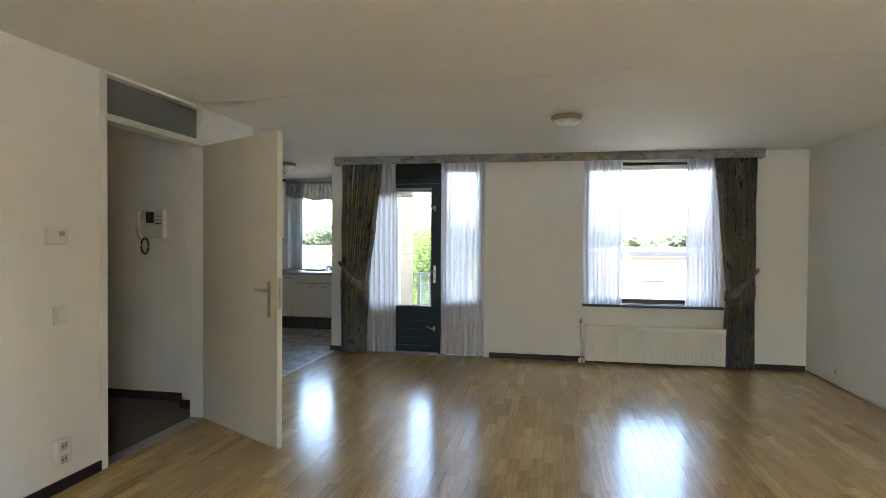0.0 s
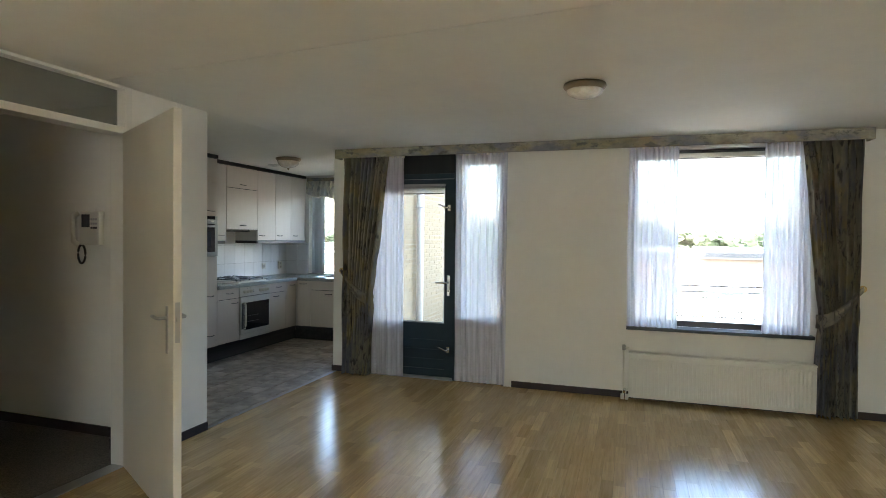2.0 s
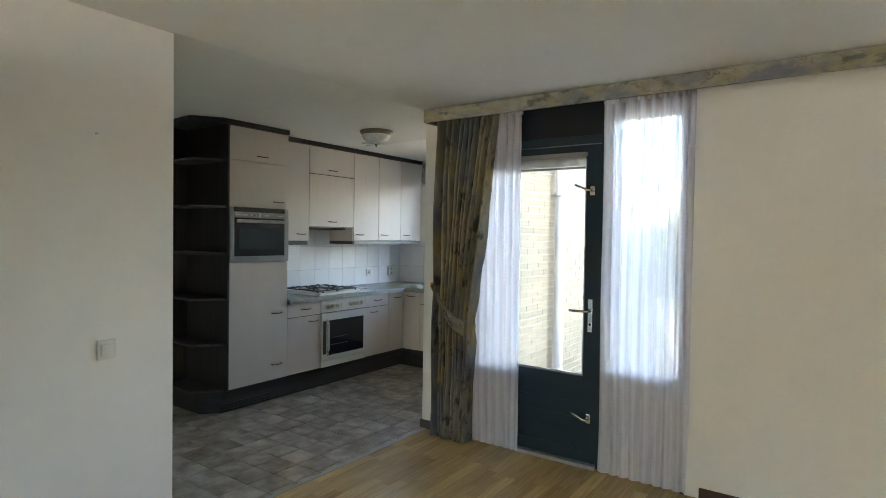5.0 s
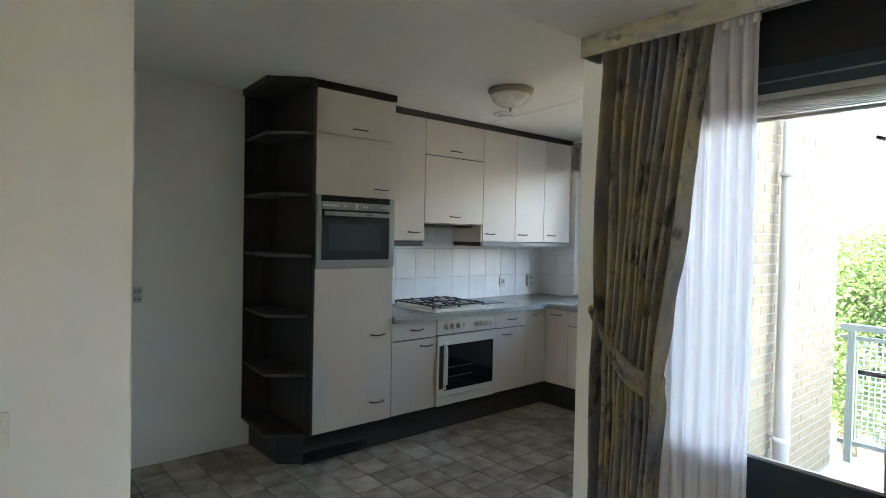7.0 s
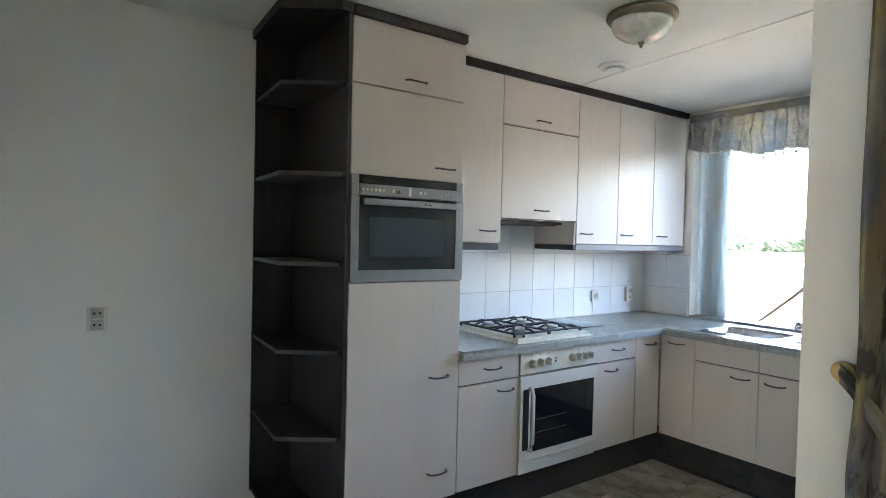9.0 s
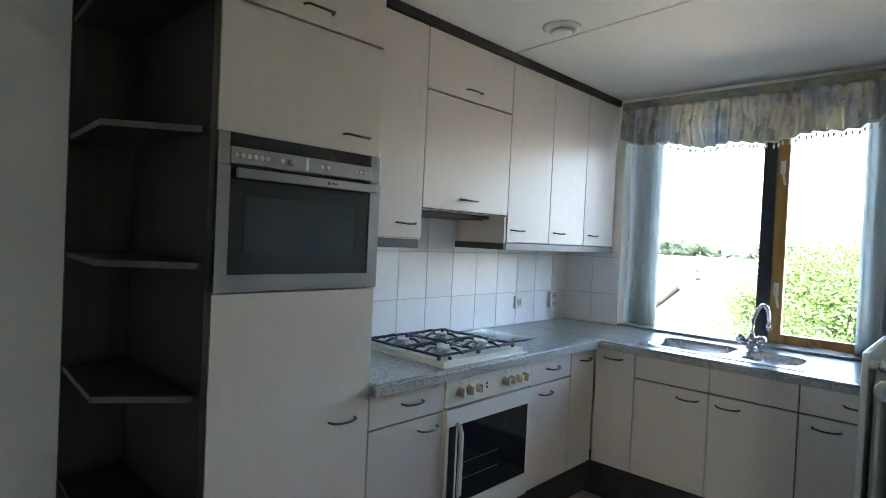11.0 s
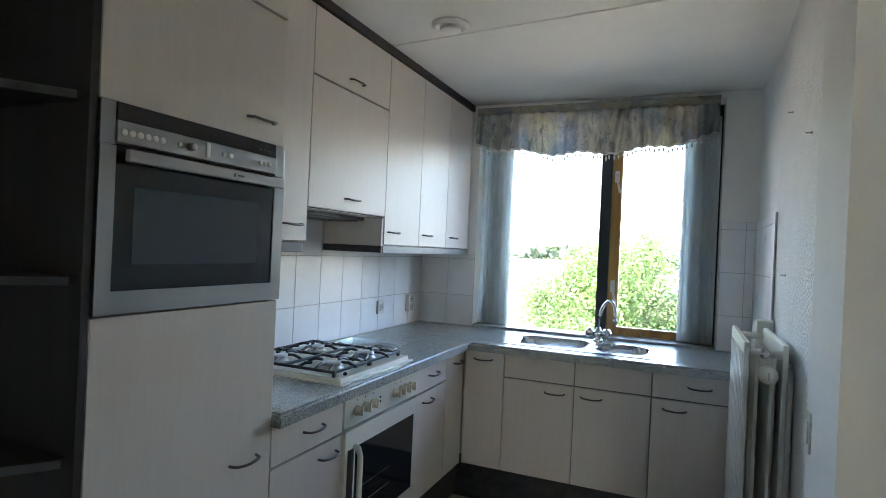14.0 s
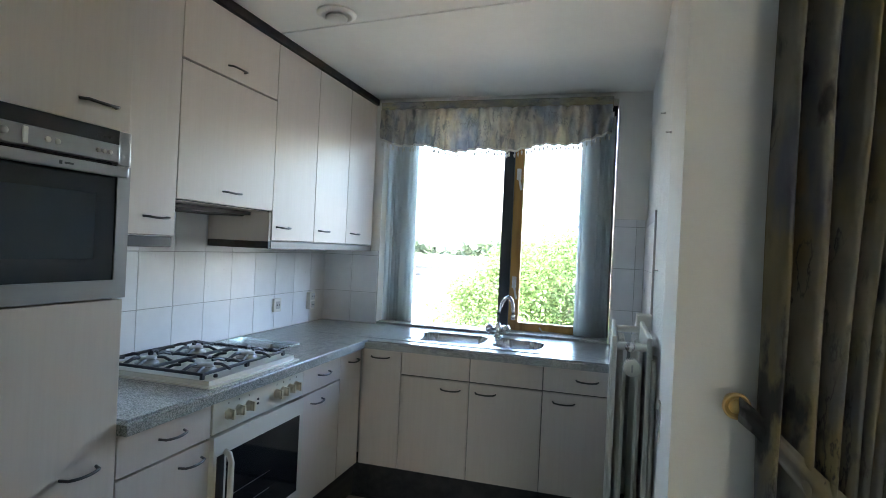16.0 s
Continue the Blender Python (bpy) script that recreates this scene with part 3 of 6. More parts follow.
for gy0, gy1 in ((7.06, 7.315), (7.32, 7.575)):
    bm = bmesh.new()
    zt, g0, g1 = 0.893, -4.872, -4.405
    for a, b in (((g0, gy0), (g1, gy0)), ((g1, gy0), (g1, gy1)), ((g1, gy1), (g0, gy1)), ((g0, gy1), (g0, gy0)), (((g0 + g1) / 2, gy0), ((g0 + g1) / 2, gy1))):
        x0, x1, y0, y1 = min(a[0], b[0]), max(a[0], b[0]), min(a[1], b[1]), max(a[1], b[1])
        box(bm, x0 - 0.005, x1 + 0.005, y0 - 0.005, y1 + 0.005, zt - 0.014, zt - 0.003, 0.002, 1)
    for cx_ in (-4.76, -4.50):
        cy_ = (gy0 + gy1) / 2
        for k in range(4):
            a = math.pi / 2 * k
            r0, r1 = 0.045, 0.115
            tube(bm, [(cx_ + r1 * math.cos(a), cy_ + r1 * math.sin(a), zt - 0.009), (cx_ + (r0 + 0.03) * math.cos(a), cy_ + (r0 + 0.03) * math.sin(a), zt + 0.004),
                      (cx_ + r0 * math.cos(a), cy_ + r0 * math.sin(a), zt + 0.003)], 0.006, 6)
        for k in (-1, 1):
            tube(bm, [(cx_ + 0.07 * k, gy0, zt - 0.008), (cx_ + 0.062 * k, gy0 + 0.035, zt + 0.003), (cx_ + 0.05 * k, gy0 + 0.06, zt + 0.002)], 0.006, 6)
            tube(bm, [(cx_ + 0.07 * k, gy1, zt - 0.008), (cx_ + 0.062 * k, gy1 - 0.035, zt + 0.003), (cx_ + 0.05 * k, gy1 - 0.06, zt + 0.002)], 0.006, 6)
    for fx_ in (g0, g1):
        for fy_ in (gy0, gy1):
            box(bm, fx_ - 0.006, fx_ + 0.006, fy_ - 0.006, fy_ + 0.006, 0.865, zt - 0.004)
    part("pan_support", bm, IRON, hob, "black cast pan support")
single("glass_board", boxes((-4.90, -4.55, 7.64, 7.98, 0.8435, 0.8495), bev=0.0015), glass_pane("board_glass", (0.80, 0.90, 0.90)), "clear glass worktop protector lying beside the hob", "glass board")

place.y = 0.0
# oven under the hob
oven = thing("built_in_oven", (-4.4, 7.305, 0.14), "ivory built-in oven with dark glass door and seven knobs", "oven")
OY0, OY1 = 7.0, 7.61
part("body", boxes((-4.90, FX - 0.02, OY0 + 0.004, OY1 - 0.004, 0.151, 0.797)), BLACK, oven)
part("control_panel", boxes((FX - 0.02, FX + 0.004, OY0 + 0.002, OY1 - 0.002, 0.679, 0.795), bev=0.003), ENAMEL, oven)
od = bmesh.new()
for r in ((FX - 0.018, FX + 0.012, OY0 + 0.003, OY0 + 0.075, 0.222, 0.671), (FX - 0.018, FX + 0.012, OY1 - 0.03, OY1 - 0.003, 0.222, 0.671),
          (FX - 0.018, FX + 0.012, OY0 + 0.075, OY1 - 0.03, 0.222, 0.262), (FX - 0.018, FX + 0.012, OY0 + 0.075, OY1 - 0.03, 0.60, 0.671)):
    box(od, *r)
bmesh.ops.remove_doubles(od, verts=od.verts, dist=0.0001)
door_o = part("door", od, ENAMEL, oven)
part("door_glass", boxes((FX - 0.006, FX + 0.010, OY0 + 0.0755, OY1 - 0.0305, 0.2625, 0.5995)), DARK_GLASS, door_o, "black oven glass")
part("finger_recess", boxes((FX + 0.0125, FX + 0.0135, OY0 + 0.02, OY0 + 0.062, 0.28, 0.60)), BLACK, door_o)
part("door_handle", tube(bmesh.new(), [(FX + 0.012, OY0 + 0.066, 0.605), (FX + 0.03, OY0 + 0.066, 0.60), (FX + 0.04, OY0 + 0.066, 0.57), (FX + 0.04, OY0 + 0.066, 0.32), (FX + 0.03, OY0 + 0.066, 0.285), (FX + 0.012, OY0 + 0.066, 0.28)], 0.011, 12), ENAMEL, door_o, "ivory upright bar handle", True)
for zr in (0.36, 0.43):
    part("rack", boxes((FX + 0.0102, FX + 0.0108, OY0 + 0.12, OY0 + 0.36, zr, zr + 0.0022)), GREY_STEEL, door_o, "grey wire rack behind the glass")
part("drawer_strip", boxes((FX - 0.018, FX + 0.006, OY0 + 0.003, OY1 - 0.003, 0.153, 0.218), bev=0.003), ENAMEL, oven)
for ky in (7.085, 7.145, 7.205, 7.395, 7.445, 7.495, 7.545):
    kb = part("knob", lathe(bmesh.new(), (ky, 0.735), 0.0, [(0.021, FX + 0.004), (0.020, FX + 0.012), (0.017, FX + 0.014), (0.016, FX + 0.026), (0.014, FX + 0.028)], 20, "x"), KNOB_M, oven, "ivory rotary knob", True)
    part("grip", boxes((FX + 0.012, FX + 0.034, ky - 0.005, ky + 0.005, 0.717, 0.753), bev=0.002), KNOB_M, kb)
    part("mark", boxes((FX + 0.0042, FX + 0.005, ky - 0.002, ky + 0.002, 0.770, 0.777)), BLACK, oven)
for zz in (0.728, 0.745):
    part("pilot_lamp", lathe(bmesh.new(), (7.265, zz), 0.0, [(0.005, FX + 0.004), (0.005, FX + 0.007), (0.003, FX + 0.008)], 12, "x"), BLACK, oven)

place.z = 0.0
# built-in microwave oven
mw = thing("microwave_oven", (-4.4, 6.28, 1.207), "stainless steel built-in microwave oven with black glass", "oven")
MY0, MY1, MZ0, MZ1 = 6.012, 6.600, 1.220, 1.676
part("body", boxes((-4.88, FX - 0.02, MY0 + 0.02, MY1 - 0.02, MZ0 + 0.002, MZ1 - 0.002)), BLACK, mw)
for y0_, y1_ in ((MY0, MY0 + 0.035), (MY1 - 0.041, MY1)):
    part("surround", boxes((FX - 0.019, FX + 0.004, y0_, y1_, 1.584, MZ1), bev=0.002), STEEL, mw)
part("display", boxes((FX - 0.019, FX + 0.006, MY0 + 0.036, MY1 - 0.042, 1.638, MZ1), bev=0.001), DARK_GLASS, mw, "black display strip")
cp = part("control_strip", boxes((FX - 0.019, FX + 0.009, MY0 + 0.036, MY1 - 0.042, 1.590, 1.637), bev=0.002), STEEL, mw)
for by, br in [(6.063 + 0.0195 * i, 0.0075) for i in range(6)] + [(6.211, 0.007), (6.351, 0.007), (6.376, 0.007), (6.490, 0.006), (6.508, 0.006), (6.527, 0.006)]:
    part("button", lathe(bmesh.new(), (by, 1.613), 0.0, [(br, FX + 0.009), (br, FX + 0.0115), (br * 0.7, FX + 0.0125)], 16, "x"), PLASTIC, cp, "round pale button", True)
part("dial", lathe(bmesh.new(), (6.239, 1.613), 0.0, [(0.010, FX + 0.009), (0.009, FX + 0.024), (0.006, FX + 0.026)], 18, "x"), STEEL, cp, "", True)
part("rocker", boxes((FX + 0.009, FX + 0.014, 6.288, 6.301, 1.594, 1.633), bev=0.003), PLASTIC, cp)
for i in range(5):
    part("symbol", boxes((FX + 0.0061, FX + 0.0066, 6.063 + 0.020 * i, 6.070 + 0.020 * i, 1.650, 1.6535)), SHELF_EDGE, mw)
for i in range(3):
    part("symbol", boxes((FX + 0.0061, FX + 0.0066, 6.487 + 0.018 * i, 6.495 + 0.018 * i, 1.651, 1.654)), SHELF_EDGE, mw)
md = bmesh.new()
for r in ((MY0, MY0 + 0.037, MZ0, 1.582), (MY1 - 0.042, MY1, MZ0, 1.582), (MY0 + 0.037, MY1 - 0.042, MZ0, MZ0 + 0.05)):
    box(md, FX - 0.018, FX + 0.006, *r)
bmesh.ops.remove_doubles(md, verts=md.verts, dist=0.0001)
mdoor = part("door", md, STEEL, mw)
part("door_glass", boxes((FX - 0.01, FX + 0.003, MY0 + 0.0375, MY1 - 0.0425, MZ0 + 0.0505, 1.582)), DARK_GLASS, mdoor, "black door glass")
part("inner_window", boxes((FX + 0.0031, FX + 0.0039, MY0 + 0.086, MY1 - 0.106, MZ0 + 0.108, 1.50)), WINDOW_TINT, mdoor, "grey perforated viewing window")
bar = part("door_handle", boxes((FX + 0.022, FX + 0.036, MY0 + 0.045, MY1 - 0.035, 1.548, 1.576), bev=0.004), STEEL, mdoor, "flat steel bar handle")
for y0_ in (MY0 + 0.09, MY1 - 0.06):
    part("standoff", boxes((FX + 0.004, FX + 0.022, y0_, y0_ + 0.02, 1.554, 1.570)), BLACK, bar)
part("emblem", boxes((FX + 0.0362, FX + 0.0368, 6.36, 6.368, 1.557, 1.566), (FX + 0.0362, FX + 0.0368, 6.374, 6.398, 1.559, 1.564)), BLACK, bar)

# ---- living room and hall ----


def fabric(name, ground, blue, ochre, dark, rough=0.9, scale=(16, 16, 4.5), through_=0.0):
    """Printed furnishing fabric: a pale ground with washed patches in three colours, dark sketch strokes and a weave."""
    m, nt, b = material(name, ground, rough)
    v = coords(nt, scale)
    sc2 = tuple(x * 1.7 for x in scale)

    def mask(vec, size, lo, hi, detail=3):
        return ramp(nt, noise_tex(nt, vec, size, detail, 0.5), [(lo, (0, 0, 0)), (hi, (1, 1, 1))])
    off = coords(nt, scale)
    off.node.inputs["Location"].default_value = (7.3, 2.1, 5.5)
    off2 = coords(nt, sc2)
    off2.node.inputs["Location"].default_value = (1.3, 9.1, 3.7)
    c = mix_rgb(nt, mask(v, 0.55, 0.40, 0.62), ground, tuple(x * 0.72 for x in ground))
    c = mix_rgb(nt, mask(off, 0.6, 0.49, 0.60, 5), c, blue)
    c = mix_rgb(nt, mask(v, 0.8, 0.52, 0.62, 5), c, ochre)
    c = mix_rgb(nt, mask(off2, 0.95, 0.585, 0.655, 6), c, dark)
    # thin sketched lines in places
    lines = ramp(nt, noise_tex(nt, off, 1.3, 5, 0.6), [(0.478, (0, 0, 0)), (0.5, (1, 1, 1)), (0.522, (0, 0, 0))])
    c = mix_rgb(nt, math_node(nt, "MULTIPLY", lines, mask(off2, 0.5, 0.5, 0.58)), c, dark)
    c = mix_rgb(nt, 1.0, c, ramp(nt, noise_tex(nt, coords(nt, sc2), 1.6, 4), [(0.3, (0.78, 0.78, 0.80)), (0.7, (1.12, 1.10, 1.05))]), "MULTIPLY")
    nt.links.new(c, b.inputs["Base Color"])
    weave = noise_tex(nt, world_coords(nt), 700, 2)
    bump(nt, b, weave, 0.25, 0.0006)
    b.inputs["Sheen Weight"].default_value = 0.1
    if through_:
        out = nt.nodes["Material Output"]
        tl = nt.nodes.new("ShaderNodeBsdfTranslucent")
        nt.links.new(c, tl.inputs[0])
        mx = nt.nodes.new("ShaderNodeMixShader")
        mx.inputs[0].default_value = through_
        nt.links.new(b.outputs[0], mx.inputs[1])
        nt.links.new(tl.outputs[0], mx.inputs[2])
        nt.links.new(mx.outputs[0], out.inputs[0])
    return m


DRAPE = fabric("printed_drape", (0.25, 0.23, 0.175), (0.125, 0.13, 0.155), (0.235, 0.195, 0.10), (0.05, 0.046, 0.042), 0.9, (7.5, 7.5, 3.8), 0.05)
PELMET_M = fabric("printed_pelmet", (0.40, 0.385, 0.31), (0.23, 0.24, 0.265), (0.35, 0.315, 0.21), (0.16, 0.16, 0.14), 0.9, (6, 9, 11))
VALANCE_M = fabric("printed_valance", (0.62, 0.60, 0.55), (0.42, 0.46, 0.51), (0.58, 0.55, 0.45), (0.30, 0.31, 0.32), 0.9, (9, 9, 6), 0.55)

NET = bpy.data.materials.new("white_net")
NET.use_nodes = True
nt_ = NET.node_tree
nt_.nodes.clear()
out_ = nt_.nodes.new("ShaderNodeOutputMaterial")
tr_, tl_, df_ = nt_.nodes.new("ShaderNodeBsdfTransparent"), nt_.nodes.new("ShaderNodeBsdfTranslucent"), nt_.nodes.new("ShaderNodeBsdfDiffuse")
tl_.inputs[0].default_value, df_.inputs[0].default_value = (0.66, 0.66, 0.71, 1), (0.84, 0.84, 0.89, 1)
m1_, m2_ = nt_.nodes.new("ShaderNodeMixShader"), nt_.nodes.new("ShaderNodeMixShader")
m1_.inputs[0].default_value = 0.55
nt_.links.new(tl_.outputs[0], m1_.inputs[1])
nt_.links.new(df_.outputs[0], m1_.inputs[2])
# gathered cloth: single and doubled layers alternate along the width
thread_ = noise_tex(nt_, coords(nt_, (48, 48, 0.7)), 1.0, 3)
fac_ = ramp(nt_, thread_, [(0.36, (0.80, 0.80, 0.80)), (0.50, (0.93, 0.93, 0.93)), (0.62, (0.985, 0.985, 0.985))])
nt_.links.new(fac_, m2_.inputs[0])
nt_.links.new(tr_.outputs[0], m2_.inputs[1])
nt_.links.new(m1_.outputs[0], m2_.inputs[2])
nt_.links.new(m2_.outputs[0], out_.inputs[0])

# floor strips ------------------------------------------------------------


def strip_material(name, per_island):
    m, nt, b = material(name, (0.4, 0.27, 0.13), 0.2)
    if per_island:
        g = nt.nodes.new("ShaderNodeNewGeometry")
        rnd = g.outputs["Random Per Island"]
    else:
        rnd = nt.nodes.new("ShaderNodeObjectInfo").outputs["Random"]
    geo = nt.nodes.new("ShaderNodeNewGeometry")
    add = nt.nodes.new("ShaderNodeVectorMath")
    nt.links.new(geo.outputs["Position"], add.inputs[0])
    nt.links.new(math_node(nt, "MULTIPLY", rnd, 31.0), add.inputs[1])
    mp = nt.nodes.new("ShaderNodeMapping")
    mp.inputs["Scale"].default_value = (60, 3.2, 60)
    nt.links.new(add.outputs[0], mp.inputs["Vector"])
    grain = noise_tex(nt, mp.outputs[0], 1.0, 6, 0.65)
    wood = ramp(nt, grain, [(0.34, (0.42, 0.278, 0.108)), (0.62, (0.575, 0.402, 0.178))])
    tint = ramp(nt, rnd, [(0.0, (0.74, 0.71, 0.66)), (0.12, (0.88, 0.87, 0.84)), (0.50, (0.98, 0.98, 0.98)), (0.86, (1.07, 1.08, 1.09)), (1.0, (1.26, 1.28, 1.30))])
    nt.links.new(mix_rgb(nt, 1.0, wood, tint, "MULTIPLY"), b.inputs["Base Color"])
    wear = noise_tex(nt, world_coords(nt), 2.2, 5)
    rough_from(nt, b, wear, 0.13, 0.27)
    bump(nt, b, grain, 0.05, 0.0004)
    b.inputs["Coat Weight"].default_value = 0.25
    b.inputs["Coat Roughness"].default_value = 0.16
    return m


PARQUET = strip_material("oak_strip", False)
PARQUET_REST = strip_material("oak_strip_rest", True)
CARPET, nt_, b_ = material("grey_brown_carpet", (0.12, 0.10, 0.085), 0.95)
v_ = world_coords(nt_)
nt_.links.new(ramp(nt_, noise_tex(nt_, v_, 140, 3), [(0.35, (0.10, 0.082, 0.07)), (0.65, (0.24, 0.205, 0.175))]), b_.inputs["Base Color"])
bump(nt_, b_, noise_tex(nt_, v_, 260, 3), 0.9, 0.004)
MORTAR = painted("grey_floor_joint", (0.065, 0.06, 0.052), 0.85, 90, 0.3, 0.1)

structure("subfloor", boxes((-2.86, XE + 0.3, YS - 0.2, FY + 0.1, -0.12, -0.012), (XT + 0.002, -2.86, YS - 0.2, 4.6, -0.12, -0.012)), MORTAR)
structure("floor_hall", boxes((-4.75, XT, 0.8, HALL_Y, -0.12, -0.003)), CARPET)
structure("threshold", boxes((XT, XW, 2.978, 3.948, -0.003, 0.004)), GREY_STEEL)
hall_base = boxes((-4.55, -3.185, HALL_Y - 0.014, HALL_Y, 0, 0.07), (-4.55, -4.536, 1.0, HALL_Y - 0.014, 0, 0.07), (-3.185, XT - 0.014, 4.136, 4.15, 0, 0.07), (-3.184, -3.17, 4.151, HALL_Y - 0.001, 0, 0.07), bev=0.003)
structure("baseboard_hall", hall_base, BASEBOARD)
structure("baseboard_north", boxes((-0.93, XE - 0.012, FY - 0.013, FY - 0.0005, 0, 0.062), bev=0.003), BASEBOARD)
structure("baseboard_pier", boxes((PIER - 0.012, -2.53, FY - 0.013, FY - 0.0005, 0, 0.062), (PIER - 0.012, PIER - 0.0005, FY - 0.0005, FY + 0.34, 0, 0.062), bev=0.003), BASEBOARD)
structure("baseboard_west", boxes((XW + 0.0005, XW + 0.013, YS, 2.928, 0, 0.062), (XW + 0.0005, XW + 0.013, 4.002, KS - 0.001, 0, 0.062), bev=0.003), BASEBOARD)
structure("baseboard_east", boxes((XE - 0.010, XE - 0.0005, YS, FY - 0.014, 0, 0.022), bev=0.003), grained("pine_quadrant", (0.22, 0.15, 0.08), (0.34, 0.25, 0.15), 0.5, 1))

# hall door ---------------------------------------------------------------
dframe = thing("door_frame", (-2.89, 3.46, 0), "white painted door frame with glazed transom over it", "door frame", kind="structure")
part("jamb", boxes((XT - 0.012, XW + 0.012, 2.930, 2.978, 0.0, H), bev=0.003), WHITE, dframe)
part("jamb", boxes((XT - 0.012, XW + 0.012, 3.948, 4.000, 0.0, H), bev=0.003), WHITE, dframe)
part("transom_bar", boxes((XT - 0.012, XW + 0.014, 2.978, 3.948, 2.085, 2.128), bev=0.003), WHITE, dframe)
part("head", boxes((XT - 0.012, XW + 0.012, 2.978, 3.948, 2.362, H), bev=0.002), WHITE, dframe)
gl = part("transom_glass", boxes((-2.905, -2.900, 2.978, 3.948, 2.128, 2.362)), HATCH_GLASS, dframe)
gl.visible_shadow = False
for hz in (0.25, 1.05, 1.85):
    part("hinge", lathe(bmesh.new(), (XW + 0.016, 3.951), 0.0, [(0.006, hz), (0.007, hz + 0.002), (0.007, hz + 0.075), (0.006, hz + 0.077)], 12), GREY_STEEL, dframe, "", True)

door = thing("hall_door", (XW + 0.02, 3.945, 0.01), "cream painted flush interior door standing open into the room", "door")
DOORM = pose(XW + 0.022, 3.945, 0, 0, 0, -30.0)


def leafed(bm):
    bmesh.ops.transform(bm, matrix=DOORM, verts=bm.verts)
    return bm


LEN = 0.997
part("leaf", leafed(boxes((0.004, LEN, -0.020, 0.020, 0.012, 2.088), bev=0.003)), CREAM, door)
for sg in (-1, 1):
    pl = part("handle_plate", leafed(boxes((LEN - 0.105, LEN - 0.075, min(sg * 0.020, sg * 0.026), max(sg * 0.020, sg * 0.026), 0.865, 1.105), bev=0.002)), GREY_STEEL, door)
    part("lever", leafed(tube(bmesh.new(), [(LEN - 0.09, sg * 0.024, 1.045), (LEN - 0.09, sg * 0.062, 1.045), (LEN - 0.105, sg * 0.068, 1.045), (LEN - 0.16, sg * 0.068, 1.047), (LEN - 0.205, sg * 0.062, 1.045)], 0.009, 10)), GREY_STEEL, pl, "satin steel lever", True)
part("latch_plate", leafed(boxes((LEN, LEN + 0.002, -0.011, 0.011, 0.93, 1.13))), GREY_STEEL, door)
part("latch", leafed(boxes((LEN + 0.002, LEN + 0.012, -0.007, 0.007, 1.035, 1.06), bev=0.003)), GREY_STEEL, door)

# intercom in the hall
place.x, place.y, place.z = -0.135, HALL_Y - 4.24, -0.075
ic = thing("intercom", (-3.41, 4.235, 1.44), "ivory video intercom handset hung on the hall wall", "intercom")
part("housing", boxes((-3.475, -3.325, 4.19, 4.238, 1.455, 1.655), bev=0.008), PLASTIC, ic)
part("screen", boxes((-3.455, -3.395, 4.187, 4.191, 1.560, 1.635), bev=0.001), DARK_GLASS, ic, "black intercom screen")
for i in range(3):
    for j in range(3):
        part("button", boxes((-3.385 + 0.017 * i, -3.373 + 0.017 * i, 4.186, 4.191, 1.55 + 0.025 * j, 1.562 + 0.025 * j), bev=0.001), GREY_STEEL if j else BLACK, ic)
hs = bmesh.new()
tube(hs, [(-3.495, 4.20, 1.46), (-3.50, 4.172, 1.475), (-3.50, 4.165, 1.55), (-3.50, 4.172, 1.625), (-3.495, 4.20, 1.64)], 0.017, 10)
part("handset", hs, PLASTIC, ic, "", True)
part("cord", tube(bmesh.new(), [(-3.48 + 0.028 * math.sin(a), 4.215, 1.40 - 0.055 * math.cos(a)) for a in [math.pi + 2 * math.pi * k / 24 for k in range(24)]], 0.007, 8), BLACK, ic, "black coiled cord", True)


ic.scale = (1.25, 1.0, 1.22)
place.x = place.y = place.z = 0.0
# switches and sockets ------------------------------------------------------
def plate_on(axis_wall, sign, u, z, w, h, name, label, kind_, extra=(), depth=0.011):
    """A wall plate. axis_wall: ('x', value) or ('y', value); sign: way it faces; extra: small bosses (du, dz, w, h, depth, material, name)."""
    ax, val = axis_wall

    def bx(u0, u1, d0, d1, z0, z1, bev=0.0):
        a, b = sorted((val + sign * d0, val + sign * d1))
        return boxes((a, b, u0, u1, z0, z1), bev=bev) if ax == "x" else boxes((u0, u1, a, b, z0, z1), bev=bev)
    t = thing(name, (val, u, z) if ax == "x" else (u, val, z), label, kind_)
    part("plate", bx(u - w / 2, u + w / 2, 0.0005, depth, z - h / 2, z + h / 2, 0.004), PLASTIC, t)
    for du, dz, ew, eh, ed, em, en in extra:
        part(en, bx(u + du - ew / 2, u + du + ew / 2, depth, depth + ed, z + dz - eh / 2, z + dz + eh / 2, min(0.002, ed * 0.4)), em, t)
    return t


# plate plastic darkened: the shade inside the socket recesses is in its colour
SHADE = painted("shaded_ivory_plastic", (0.46, 0.45, 0.40), 0.4, 80, 0.03, 0.05)


def outlet(dz):
    return [(0, dz, 0.046, 0.044, 0.002, SHADE, "insert"), (-0.010, dz, 0.009, 0.009, 0.0028, BLACK, "pin_hole"), (0.010, dz, 0.009, 0.009, 0.0028, BLACK, "pin_hole")]


